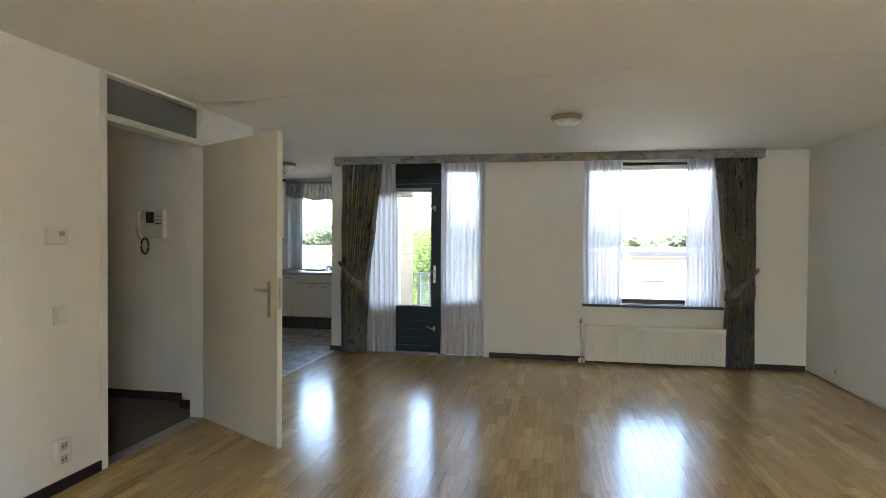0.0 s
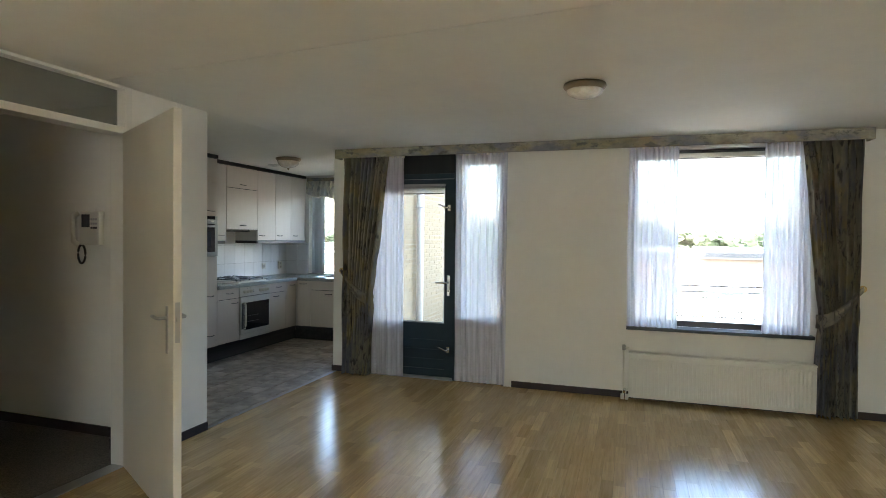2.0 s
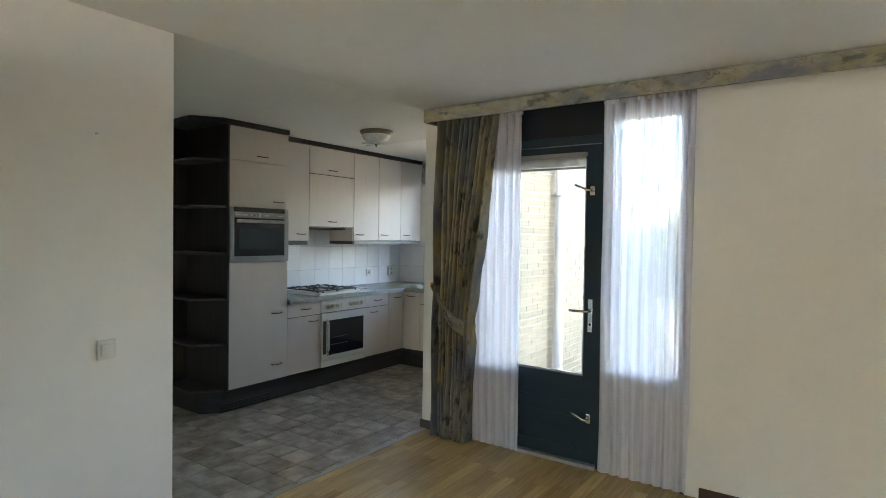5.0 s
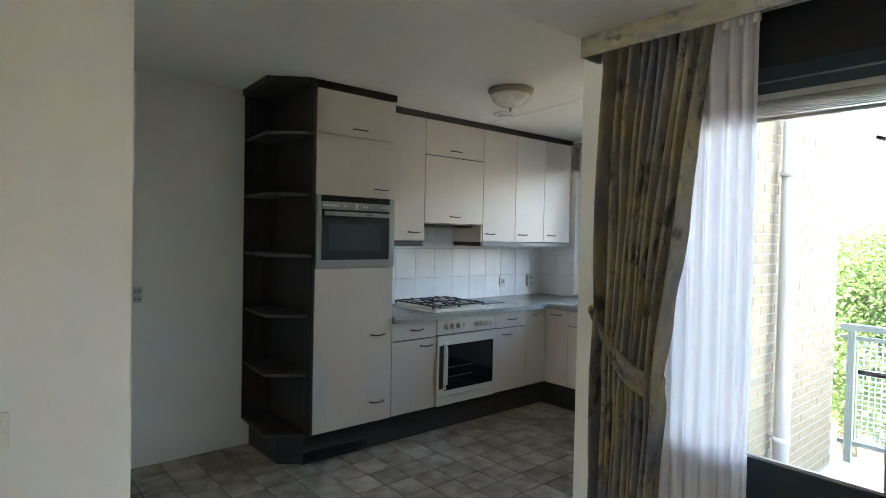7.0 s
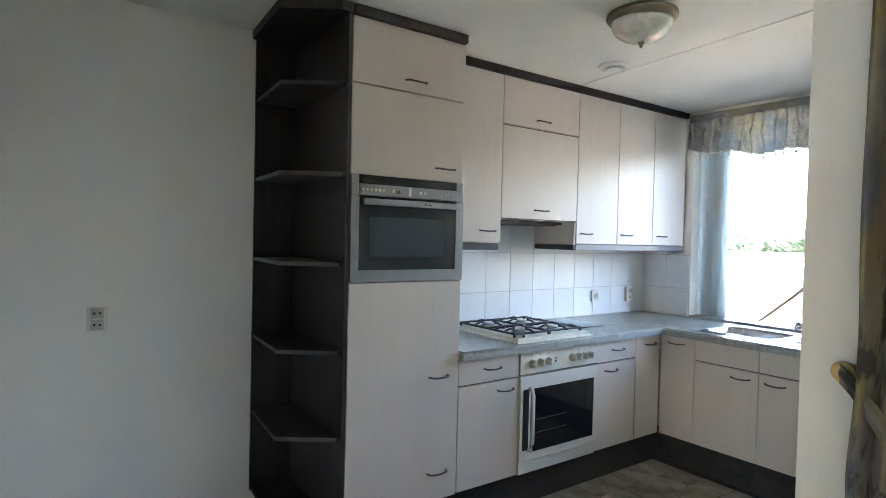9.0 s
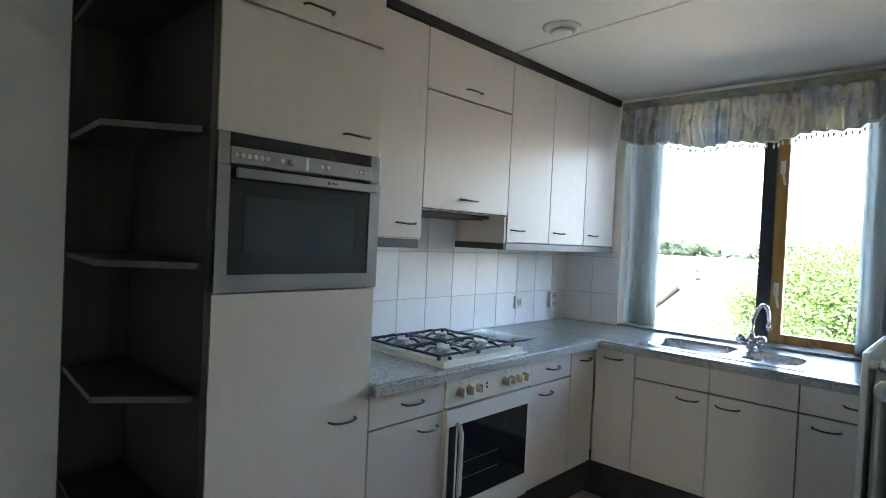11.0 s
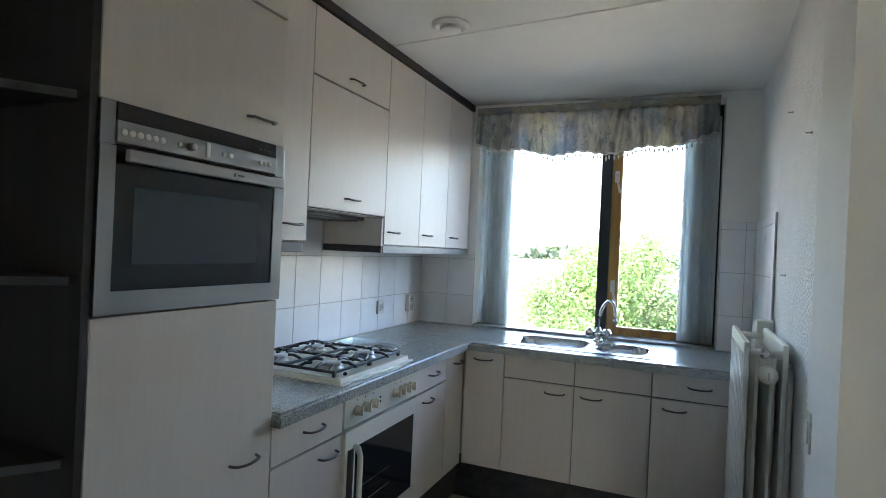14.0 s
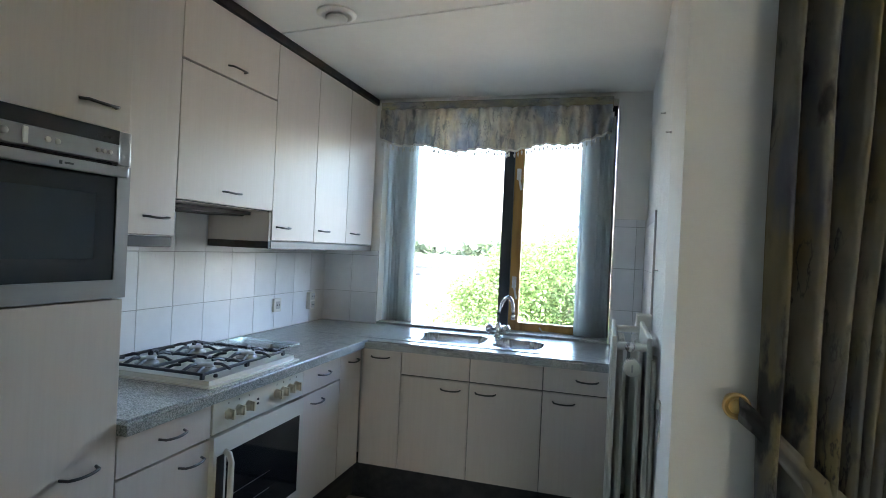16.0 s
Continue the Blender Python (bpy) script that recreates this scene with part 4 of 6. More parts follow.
plate_on(("x", XW), 1, 2.616, 1.392, 0.125, 0.088, "thermostat", "white room thermostat on the wall", "thermostat", [(0.02, 0.012, 0.035, 0.025, 0.002, GREY_STEEL, "display"), (-0.035, 0.0, 0.02, 0.03, 0.004, WHITE, "dial")], 0.028)
plate_on(("x", XW), 1, 2.646, 0.96, 0.088, 0.098, "light_switch", "ivory rocker light switch beside the hall door", "switch", [(0, 0, 0.055, 0.055, 0.006, WHITE, "rocker")])
plate_on(("x", XW), 1, 2.643, 0.215, 0.088, 0.145, "wall_socket", "ivory double wall socket above the baseboard", "socket", outlet(0.036) + outlet(-0.036), 0.03)
plate_on(("x", XW), 1, 4.39, 0.962, 0.075, 0.085, "light_switch", "ivory square light switch near the kitchen opening", "switch", [(0, 0, 0.048, 0.048, 0.006, WHITE, "rocker")])
plate_on(("x", KW), 1, 5.155, 1.045, 0.075, 0.10, "wall_socket", "ivory double socket on the kitchen wall", "socket", outlet(0.024) + outlet(-0.024))
plate_on(("x", KW + 0.006), 1, 8.295, 1.015, 0.075, 0.08, "wall_socket", "ivory single socket in the wall tiles", "socket", outlet(0), 0.016)
plate_on(("x", KW + 0.006), 1, 8.685, 1.015, 0.072, 0.11, "wall_socket", "ivory double socket in the wall tiles", "socket", outlet(0.027) + outlet(-0.027), 0.03)
plate_on(("x", XE), -1, 6.03, 0.15, 0.07, 0.075, "wall_socket", "ivory wall socket low on the wall", "socket", outlet(0))
plate_on(("x", -2.892), -1, 7.0, 0.95, 0.05, 0.11, "light_switch", "ivory switch on the plastered kitchen wall", "switch", [(0, 0, 0.03, 0.06, 0.004, WHITE, "rocker")])
for nx, ny, nz, sg in ((XW, 4.35, 1.87, 1), (-2.863, 7.75, 1.98, -1), (-2.881, 7.25, 1.80, -1), (-2.863, 7.75, 1.35, -1), (XE, 5.33, 2.20, -1)):
    single("wall_hook", lathe(bmesh.new(), (ny, nz), nx, [(0.004, 0.0), (0.004, sg * 0.003), (0.0018, sg * 0.004), (0.0018, sg * 0.015), (0.003, sg * 0.017)], 10, "x"), GREY_STEEL, "small steel nail stuck in the wall", "nail", smooth=True)


# ceiling lamps -------------------------------------------------------------
OPAL, nt_, b_ = material("opal_glass", (0.72, 0.71, 0.66), 0.25)
b_.inputs["Subsurface Weight"].default_value = 0.2
nt_.links.new(ramp(nt_, noise_tex(nt_, coords(nt_), 18, 4), [(0.4, (0.60, 0.58, 0.52)), (0.6, (0.74, 0.73, 0.68))]), b_.inputs["Base Color"])


def ceiling_lamp(x, y, r, drop, finial, label):
    t = thing("ceiling_lamp", (x, y, H), label, "lamp")
    part("canopy", lathe(bmesh.new(), (x, y), H, [(r * 0.80, 0.0), (r * 0.98, -0.006), (r, -0.018), (r * 0.97, -0.028), (r * 0.90, -0.030), (r * 0.90, -0.036), (r * 0.84, -0.044)], 48), BRONZE, t, "aged bronze ring", True)
    rows = [(r * 0.86 * math.cos(a), -0.040 - drop * math.sin(a)) for a in [math.pi / 2 * k / 12 for k in range(13)]]
    rows[-1] = (0.004, rows[-1][1])
    part("bowl", lathe(bmesh.new(), (x, y), H, rows, 48), OPAL, t, "white alabaster glass bowl", True)
    if finial:
        part("finial", lathe(bmesh.new(), (x, y), H - 0.038 - drop, [(0.012, 0.0), (0.014, -0.006), (0.007, -0.010), (0.009, -0.018), (0.003, -0.026)], 16), BRONZE, t, "", True)


ceiling_lamp(-0.112, 4.65, 0.124, 0.05, False, "flush ceiling lamp with white glass bowl and bronze rim")
ceiling_lamp(-3.68, 7.01, 0.146, 0.082, True, "flush kitchen ceiling lamp with alabaster bowl and finial")
vent = thing("ceiling_vent", (-4.215, 7.515, H), "white round ventilation valve in the kitchen ceiling", "vent")
part("rim", lathe(bmesh.new(), (-4.215, 7.515), H, [(0.085, 0.0), (0.084, -0.008), (0.070, -0.016), (0.062, -0.016), (0.058, -0.008)], 40), WHITE, vent, "", True)
part("disc", lathe(bmesh.new(), (-4.215, 7.515), H, [(0.020, -0.006), (0.046, -0.018), (0.046, -0.026), (0.038, -0.030), (0.01, -0.031)], 36), WHITE, vent, "", True)

# window wall of the living room --------------------------------------------
place.x = -0.07
win = thing("window_1", (0.95, FY + 0.1, 0.66), "living room window with dark frame", "window", kind="structure")
WY0, WY1 = FY + 0.10, FY + 0.165
part("window_frame", boxes((0.232, 1.668, WY0, WY1, 2.20, 2.278), (0.232, 1.668, WY0, WY1, 0.672, 0.725), (0.232, 0.285, WY0, WY1, 0.725, 2.20), (1.615, 1.668, WY0, WY1, 0.725, 2.20)), BLACKISH, win)
gl = part("pane", boxes((0.285, 1.615, WY0 + 0.03, WY0 + 0.036, 0.725, 2.20)), GLASS, win)
gl.visible_shadow = False
part("vent_grille", boxes((0.29, 1.61, WY0 - 0.03, WY0, 2.205, 2.245), bev=0.004), GREY_STEEL, win, "grey ventilation strip at the top")
tagged(part("window_sill", boxes((0.205, 1.70, FY - 0.075, WY0, 0.642, 0.671), bev=0.004), BLACKISH, win), label="dark blue-grey stone sill")

place.x = -0.08
bd = thing("balcony_door_frame", (-1.7, FY + 0.1, 0), "dark blue balcony door frame with side window", "door frame", kind="structure")
DY0, DY1 = FY + 0.03, FY + 0.12
part("post", boxes((-2.448, -2.40, DY0, DY1, 0.0, 2.338), bev=0.002), BLUE, bd)
part("post", boxes((-1.468, -1.375, DY0, DY1, 0.0, 2.338), bev=0.002), BLUE, bd)
part("post", boxes((-0.985, -0.932, DY0, DY1, 0.0, 2.338), bev=0.002), BLUE, bd)
part("rail", boxes((-2.40, -1.468, DY0 - 0.006, DY1, 2.062, 2.115), bev=0.003), BLUE, bd)
part("top_panel", boxes((-2.40, -1.468, DY0 + 0.01, DY1 - 0.01, 2.115, 2.338)), painted("black_panel_paint", (0.007, 0.008, 0.010), 0.4, 60, 0.05, 0.15), bd, "dark closed panel over the door")
part("rail", boxes((-1.375, -0.985, DY0, DY1, 2.20, 2.338), bev=0.002), BLUE, bd)
part("rail", boxes((-1.375, -0.985, DY0, DY1, 0.60, 0.66), bev=0.002), BLUE, bd)
part("lower_panel", boxes((-1.375, -0.985, DY0 + 0.02, DY1 - 0.02, 0.0, 0.60)), WHITE, bd, "white panel under the side window")
gl = part("side_pane", boxes((-1.375, -0.985, DY0 + 0.04, DY0 + 0.046, 0.66, 2.20)), GLASS, bd)
gl.visible_shadow = False
part("sill", boxes((-2.40, -1.468, FY + 0.0, DY1, -0.01, 0.022), bev=0.003), GREY_STEEL, bd)

bl = thing("balcony_door", (-1.93, DY0, 0.022), "dark blue glazed balcony door, closed", "door")
LX0, LX1 = -2.398, -1.470
part("leaf", boxes((LX0, -2.30, DY0 + 0.012, DY0 + 0.066, 0.024, 2.058), (-1.565, LX1, DY0 + 0.012, DY0 + 0.066, 0.024, 2.058),
                   (-2.30, -1.565, DY0 + 0.012, DY0 + 0.066, 1.965, 2.058), (-2.30, -1.565, DY0 + 0.012, DY0 + 0.066, 0.50, 0.575), (-2.30, -1.565, DY0 + 0.012, DY0 + 0.066, 0.024, 0.10)), BLUE, bl)
part("panel_back", boxes((-2.30, -1.565, DY0 + 0.040, DY0 + 0.056, 0.10, 0.50)), BLUE, bl)
for i in range(4):
    part("panel_board", boxes((-2.30, -1.565, DY0 + 0.026, DY0 + 0.0395, 0.1005 + i * 0.1, 0.1995 + i * 0.1), bev=0.0025), BLUE, bl)
gl = part("pane", boxes((-2.30, -1.565, DY0 + 0.036, DY0 + 0.042, 0.575, 1.965)), GLASS, bl)
gl.visible_shadow = False
part("glazing_bead", boxes((-2.30, -1.565, DY0 + 0.020, DY0 + 0.036, 0.576, 0.588), (-1.576, -1.565, DY0 + 0.020, DY0 + 0.036, 0.588, 1.965)), GREY_STEEL, bl)
for hz, main in ((1.765, False), (1.0, True), (0.31, False)):
    ph = 0.105 if main else 0.03
    hp = part("handle_plate", boxes((-1.538, -1.508, DY0 + 0.004, DY0 + 0.0118, hz - ph - (0.03 if main else 0), hz + ph - (0.03 if main else 0)), bev=0.002), CHROME, bl)
    lv = tube(bmesh.new(), [(-1.523, DY0 + 0.006, hz), (-1.523, DY0 - 0.035, hz), (-1.54, DY0 - 0.042, hz), (-1.60 if main else -1.585, DY0 - 0.045, hz + (0.0 if main else 0.022)), (-1.645 if main else -1.62, DY0 - 0.040, hz + (0 if main else 0.035))], 0.008, 10)
    part("lever", lv, CHROME, hp, "chrome lever", True)
    if main:
        part("keyhole", lathe(bmesh.new(), (-1.523, hz - 0.085), DY0, [(0.008, 0.004), (0.008, 0.0025), (0.004, 0.002)], 14, "y"), BLACK, hp)
vb = thing("venetian_blind", (-1.93, DY0 - 0.01, 1.95), "raised grey aluminium venetian blind at the top of the door glass", "blind")
part("head_rail", boxes((-2.31, -1.56, DY0 - 0.022, DY0 + 0.010, 1.985, 2.010), bev=0.002), GREY_STEEL, vb)
for i in range(9):
    part("slat", boxes((-2.305, -1.565, DY0 - 0.022, DY0 + 0.004, 1.925 + i * 0.0065, 1.9282 + i * 0.0065)), GREY_STEEL, vb)
part("bottom_rail", boxes((-2.305, -1.565, DY0 - 0.022, DY0 + 0.006, 1.905, 1.920), bev=0.003), GREY_STEEL, vb)

# radiator under the window
place.x = -0.085
rad = thing("radiator", (0.95, FY - 0.07, 0.1), "cream ribbed panel radiator under the window", "radiator")
RX0, RX1, RY0, RZ0, RZ1 = 0.248, 1.725, FY - 0.12, 0.035, 0.425
bm = boxes((RX0, RX1, RY0 + 0.006, FY - 0.03, RZ0, RZ1), bev=0.006)
part("panel", bm, RADIATOR, rad)
NR = 47
for i in range(NR):
    xr = RX0 + 0.03 + (RX1 - RX0 - 0.06) * i / (NR - 1)
    part("rib", boxes((xr - 0.0095, xr + 0.0095, RY0 - 0.008, RY0 + 0.008, RZ0 + 0.03, RZ1 - 0.035), bev=0.003), RADIATOR, rad)
part("top_cover", boxes((RX0 - 0.004, RX1 + 0.004, RY0 - 0.002, FY - 0.02, RZ1, RZ1 + 0.012), bev=0.004), RADIATOR, rad)
part("bracket", boxes((0.55, 0.58, FY - 0.03, FY - 0.0005, 0.12, 0.44)), RADIATOR, rad)
part("bracket", boxes((1.30, 1.33, FY - 0.03, FY - 0.0005, 0.12, 0.44)), RADIATOR, rad)
part("pipe", tube(bmesh.new(), [(0.205, FY - 0.06, 0.0), (0.205, FY - 0.06, 0.46), (0.215, FY - 0.06, 0.475), (0.25, FY - 0.06, 0.475)], 0.008, 10), RADIATOR, rad, "", True)
part("pipe", tube(bmesh.new(), [(0.228, FY - 0.06, 0.0), (0.228, FY - 0.06, 0.09), (0.25, FY - 0.06, 0.10)], 0.008, 10), RADIATOR, rad, "", True)
part("valve", lathe(bmesh.new(), (0.205, FY - 0.06), 0.0, [(0.013, 0.45), (0.016, 0.455), (0.016, 0.49), (0.012, 0.50)], 16), GREY_STEEL, rad, "", True)
for vx in (0.197, 0.236):
    part("pipe_collar", boxes((vx - 0.016, vx + 0.016, FY - 0.08, FY - 0.045, 0.001, 0.05), bev=0.006), PLASTIC, rad)
part("lock_valve", lathe(bmesh.new(), (0.216, FY - 0.075), 0.0, [(0.011, 0.06), (0.014, 0.065), (0.014, 0.10), (0.010, 0.105)], 14), CHROME, rad, "", True)

place.x = 0.0
# pelmet, drapes and nets
pel = thing("pelmet", (-0.36, FY - 0.07, 2.29), "fabric-covered pelmet over door and window", "pelmet")
part("board", boxes((-2.817, 1.995, FY - 0.145, FY - 0.125, 2.283, 2.376), bev=0.004), PELMET_M, pel)
part("return_board", boxes((-2.817, -2.797, FY - 0.1245, FY - 0.001, 2.283, 2.376), bev=0.003), PELMET_M, pel)
part("return_board", boxes((1.975, 1.995, FY - 0.1245, FY - 0.001, 2.283, 2.376), bev=0.003), PELMET_M, pel)
part("curtain_rail", boxes((-2.862, 1.965, FY - 0.09, FY - 0.06, 2.36, 2.3785)), WHITE, pel)


def sheet(name, mat, f, nu, nv, thick=0.0):
    """A cloth from f(u, v) -> place, with a second face behind it where thick."""
    bm = bmesh.new()
    g = [[bm.verts.new(f(i / nu, j / nv)) for i in range(nu + 1)] for j in range(nv + 1)]
    for j in range(nv):
        for i in range(nu):
            bm.faces.new((g[j][i], g[j][i + 1], g[j + 1][i + 1], g[j + 1][i]))
    if thick:
        h = [[bm.verts.new((v.co.x, v.co.y + thick, v.co.z)) for v in row] for row in g]
        for j in range(nv):
            for i in range(nu):
                bm.faces.new((h[j][i], h[j + 1][i], h[j + 1][i + 1], h[j][i + 1]))
        for j in range(nv):
            bm.faces.new((g[j][0], g[j + 1][0], h[j + 1][0], h[j][0]))
            bm.faces.new((g[j][nu], h[j][nu], h[j + 1][nu], g[j + 1][nu]))
        for i in range(nu):
            bm.faces.new((g[0][i], h[0][i], h[0][i + 1], g[0][i + 1]))
            bm.faces.new((g[nv][i], g[nv][i + 1], h[nv][i + 1], h[nv][i]))
    return bm


def smooth01(t):
    t = max(0.0, min(1.0, t))
    return t * t * (3 - 2 * t)


def drape(xo, xi_top, xi_waist, xi_bot, zw, zt, zb, y, folds, seed):
    """A lined drape that hangs straight at its outer edge xo and is drawn in at the waist."""
    s = 1 if xi_top > xo else -1

    def f(u, v):
        z = zt + (zb - zt) * v
        if z > zw:
            k = (z - zw) / (zt - zw)
            xi = xi_waist + (xi_top - xi_waist) * k ** 1.15
        else:
            xi = xi_waist + (xi_bot - xi_waist) * smooth01((zw - z) / (zw - zb))
        wob = noise.noise((u * 5, v * 1.5 + seed, 1.3))
        uu = u + 0.02 * wob
        x = xo + (xi - xo) * uu
        pinch = 1 - 0.35 * math.exp(-((z - zw) / 0.10) ** 2)
        amp = (0.036 + 0.050 * noise.noise((u * 7, seed + 0.5 * v, 0.2))) * pinch * (0.6 + 0.4 * smooth01(v * 6))
        ph = 2 * math.pi * folds * (u + 0.05 * math.sin(5.3 * u + seed)) + 4.2 * noise.noise((u * 3.1, v * 0.8, seed)) + 1.2 * noise.noise((u * 8, v * 1.6, seed + 3))
        yy = y + amp * (math.sin(ph) + 0.25 * math.sin(2 * ph + 0.7)) + 0.014 * noise.noise((u * 20, v * 5, seed)) - 0.02 * math.exp(-((z - zw) / 0.12) ** 2)
        x += 0.006 * math.cos(ph * 1.0) + 0.012 * s * noise.noise((v * 4, u * 3, seed))
        return (x, yy, z + (0.006 * math.sin(ph) if v > 0.99 else 0))
    return f


def tie_back(xa, za, xb, zb_, y, w, parent):
    """A stiff cloth band from the wall hook round the drape, sagging."""
    def f(u, v):
        a = smooth01(u)
        x = xa + (xb - xa) * (u ** 0.8)
        z = za + (zb_ - za) * (1 - (1 - u) ** 1.9)
        width = w * (0.45 + 0.55 * smooth01(u * 1.6))
        out = math.sin(math.pi * min(1.0, u * 0.93 + 0.03)) ** 0.6
        return (x, y + 0.02 - 0.085 * out + 0.006 * math.sin(v * 9 + u * 6), z + width * (0.5 - v))
    return part("tie_back", sheet("tie_back", DRAPE, f, 28, 8, 0.006), DRAPE, parent, "matching cloth tie-back", True)


def drape_thing(x, f, xa, xb, za, zb_, w, label):
    t = thing("drape", (x, FY - 0.08, 0.01), label, "curtain", "printed drapes")
    part("cloth", sheet("cloth", DRAPE, f, 120, 70, 0.003), DRAPE, t, "", True)
    tie_back(xa, za, xb, zb_, FY - 0.075, w, t)
    kn = part("hook_knob", lathe(bmesh.new(), (xa, za), FY, [(0.018, -0.001), (0.016, -0.006), (0.007, -0.010), (0.007, -0.028), (0.022, -0.034), (0.028, -0.042), (0.028, -0.052), (0.0255, -0.055), (0.0225, -0.0535), (0.020, -0.048), (0.006, -0.047)], 28, "y"), BRASS, t, "brass hook knob", True)
    part("knob_centre", lathe(bmesh.new(), (xa, za), FY, [(0.0165, -0.0475), (0.015, -0.053), (0.010, -0.058), (0.003, -0.060)], 24, "y"), BRASS, kn, "", True)
    return t


drape_thing(-2.5, drape(-2.745, -2.215, -2.40, -2.43, 0.86, 2.33, 0.015, FY - 0.085, 10, 3.1), -2.778, -2.39, 1.095, 0.80, 0.115,
            "grey-green printed drape tied back beside the balcony door")
drape_thing(1.85, drape(1.94, 1.51, 1.64, 1.62, 0.86, 2.33, 0.015, FY - 0.085, 8, 7.7), 1.965, 1.63, 1.078, 0.80, 0.115,
            "grey-green printed drape tied back beside the window")


def net(x0, x1, zb, folds, seed, label, y=FY - 0.035, lean=0.0):
    def f(u, v):
        z = 2.33 + (zb - 2.33) * v
        ph = 2 * math.pi * folds * (u + 0.045 * math.sin(4.1 * u + seed)) + 3.0 * noise.noise((u * 3.4, v * 0.8, seed))
        a = 0.5 * (0.016 + 0.020 * abs(noise.noise((u * 6, 0.3 * v, seed + 9)))) * (1.0 if zb > 0.3 else 0.62) + 0.012 * (1 - v) ** 2 + 0.003
        return (x0 + (x1 - x0) * u + lean * (1 - u) * v + 0.004 * math.cos(ph) + 0.012 * noise.noise((v * 3, u, seed + 4)) * v, y + a * math.sin(ph), z)
    t = thing("net_curtain", ((x0 + x1) / 2, y, zb), label, "curtain", "white net curtains")
    part("cloth", sheet("cloth", NET, f, 220, 36), NET, t, "", True)
    part("heading_tape", sheet("t", NET, lambda u, v: (x0 + (x1 - x0) * u, y - 0.003 + 0.010 * math.sin(2 * math.pi * folds * u), 2.335 - 0.055 * v), 90, 2, 0.001), WALL, t, "white gathered heading tape", True)
    return t


net(-2.52, -2.065, 0.02, 8, 1.0, "white net curtain gathered beside the balcony door", lean=0.03)
net(-1.515, -0.992, 0.02, 9, 2.0, "white net curtain over the side window")
net(0.135, 0.565, 0.665, 9, 3.0, "white net curtain at the window, ending on the sill")
net(1.235, 1.60, 0.665, 8, 4.0, "white net curtain at the window, ending on the sill")

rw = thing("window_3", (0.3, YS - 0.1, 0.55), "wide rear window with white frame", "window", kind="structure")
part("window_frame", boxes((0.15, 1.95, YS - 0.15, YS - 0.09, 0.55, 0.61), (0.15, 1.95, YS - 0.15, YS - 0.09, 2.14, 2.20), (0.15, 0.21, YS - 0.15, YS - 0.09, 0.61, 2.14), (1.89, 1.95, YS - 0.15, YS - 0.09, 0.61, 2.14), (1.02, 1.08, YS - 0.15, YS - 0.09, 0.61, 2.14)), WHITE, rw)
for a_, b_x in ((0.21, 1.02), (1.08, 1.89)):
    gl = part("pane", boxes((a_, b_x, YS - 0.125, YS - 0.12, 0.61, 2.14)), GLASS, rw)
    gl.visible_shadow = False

# ---- kitchen window, blinds, valance --------------------------------------
OAK = grained("orange_varnished_pine", (0.33, 0.17, 0.035), (0.50, 0.29, 0.08), 0.35, 2, 0.8)
kw = thing("window_2", (-3.8, 9.08, 0.86), "kitchen window with dark frame and varnished wooden sash", "window", kind="structure")
KY0, KY1 = 9.05, 9.12
part("window_frame", boxes((-4.538, -4.49, KY0, KY1, 0.862, 2.338), (-3.095, -3.042, KY0 - 0.02, KY1, 0.862, 2.338), (-4.49, -3.095, KY0, KY1, 2.28, 2.338), (-4.49, -3.748, KY0, KY1, 0.820, 0.872), (-3.748, -3.68, KY0 - 0.01, KY1, 0.82, 2.28)), BLACKISH, kw)
sash = part("sash", boxes((-3.678, -3.616, KY0 + 0.004, KY1 - 0.01, 0.866, 2.275), (-3.616, -3.16, KY0 + 0.004, KY1 - 0.01, 0.866, 0.935), (-3.616, -3.16, KY0 + 0.004, KY1 - 0.01, 2.215, 2.275), (-3.16, -3.098, KY0 + 0.004, KY1 - 0.01, 0.866, 2.275)), OAK, kw, "orange varnished wooden sash")
part("rebate", boxes((-3.678, -3.098, KY0 + 0.01, KY1, 0.822, 0.864)), BLACKISH, kw)
for a, b_x, z0_, z1_ in ((-4.49, -3.748, 0.872, 2.28), (-3.616, -3.16, 0.935, 2.215)):
    gl = part("pane", boxes((a, b_x, KY0 + 0.03, KY0 + 0.036, z0_, z1_)), GLASS, kw)
    gl.visible_shadow = False
for hz in (1.90, 1.19):
    hp = part("handle_plate", boxes((-3.662, -3.634, KY0 - 0.003, KY0 + 0.004, hz - 0.03, hz + 0.045), bev=0.003), WHITE, sash)
    part("lever", tube(bmesh.new(), [(-3.648, KY0 - 0.002, hz + 0.02), (-3.648, KY0 - 0.03, hz + 0.015), (-3.640, KY0 - 0.034, hz - 0.03), (-3.625, KY0 - 0.034, hz - 0.10)], 0.007, 8), WHITE, hp, "white window handle", True)
part("stay_bar", tube(bmesh.new(), [(-3.47, KY0 - 0.004, 0.912), (-3.45, KY0 - 0.016, 0.890), (-3.30, KY0 - 0.02, 0.882), (-3.14, KY0 - 0.016, 0.868)], 0.006, 8), GREY_STEEL, sash, "steel window stay", True)

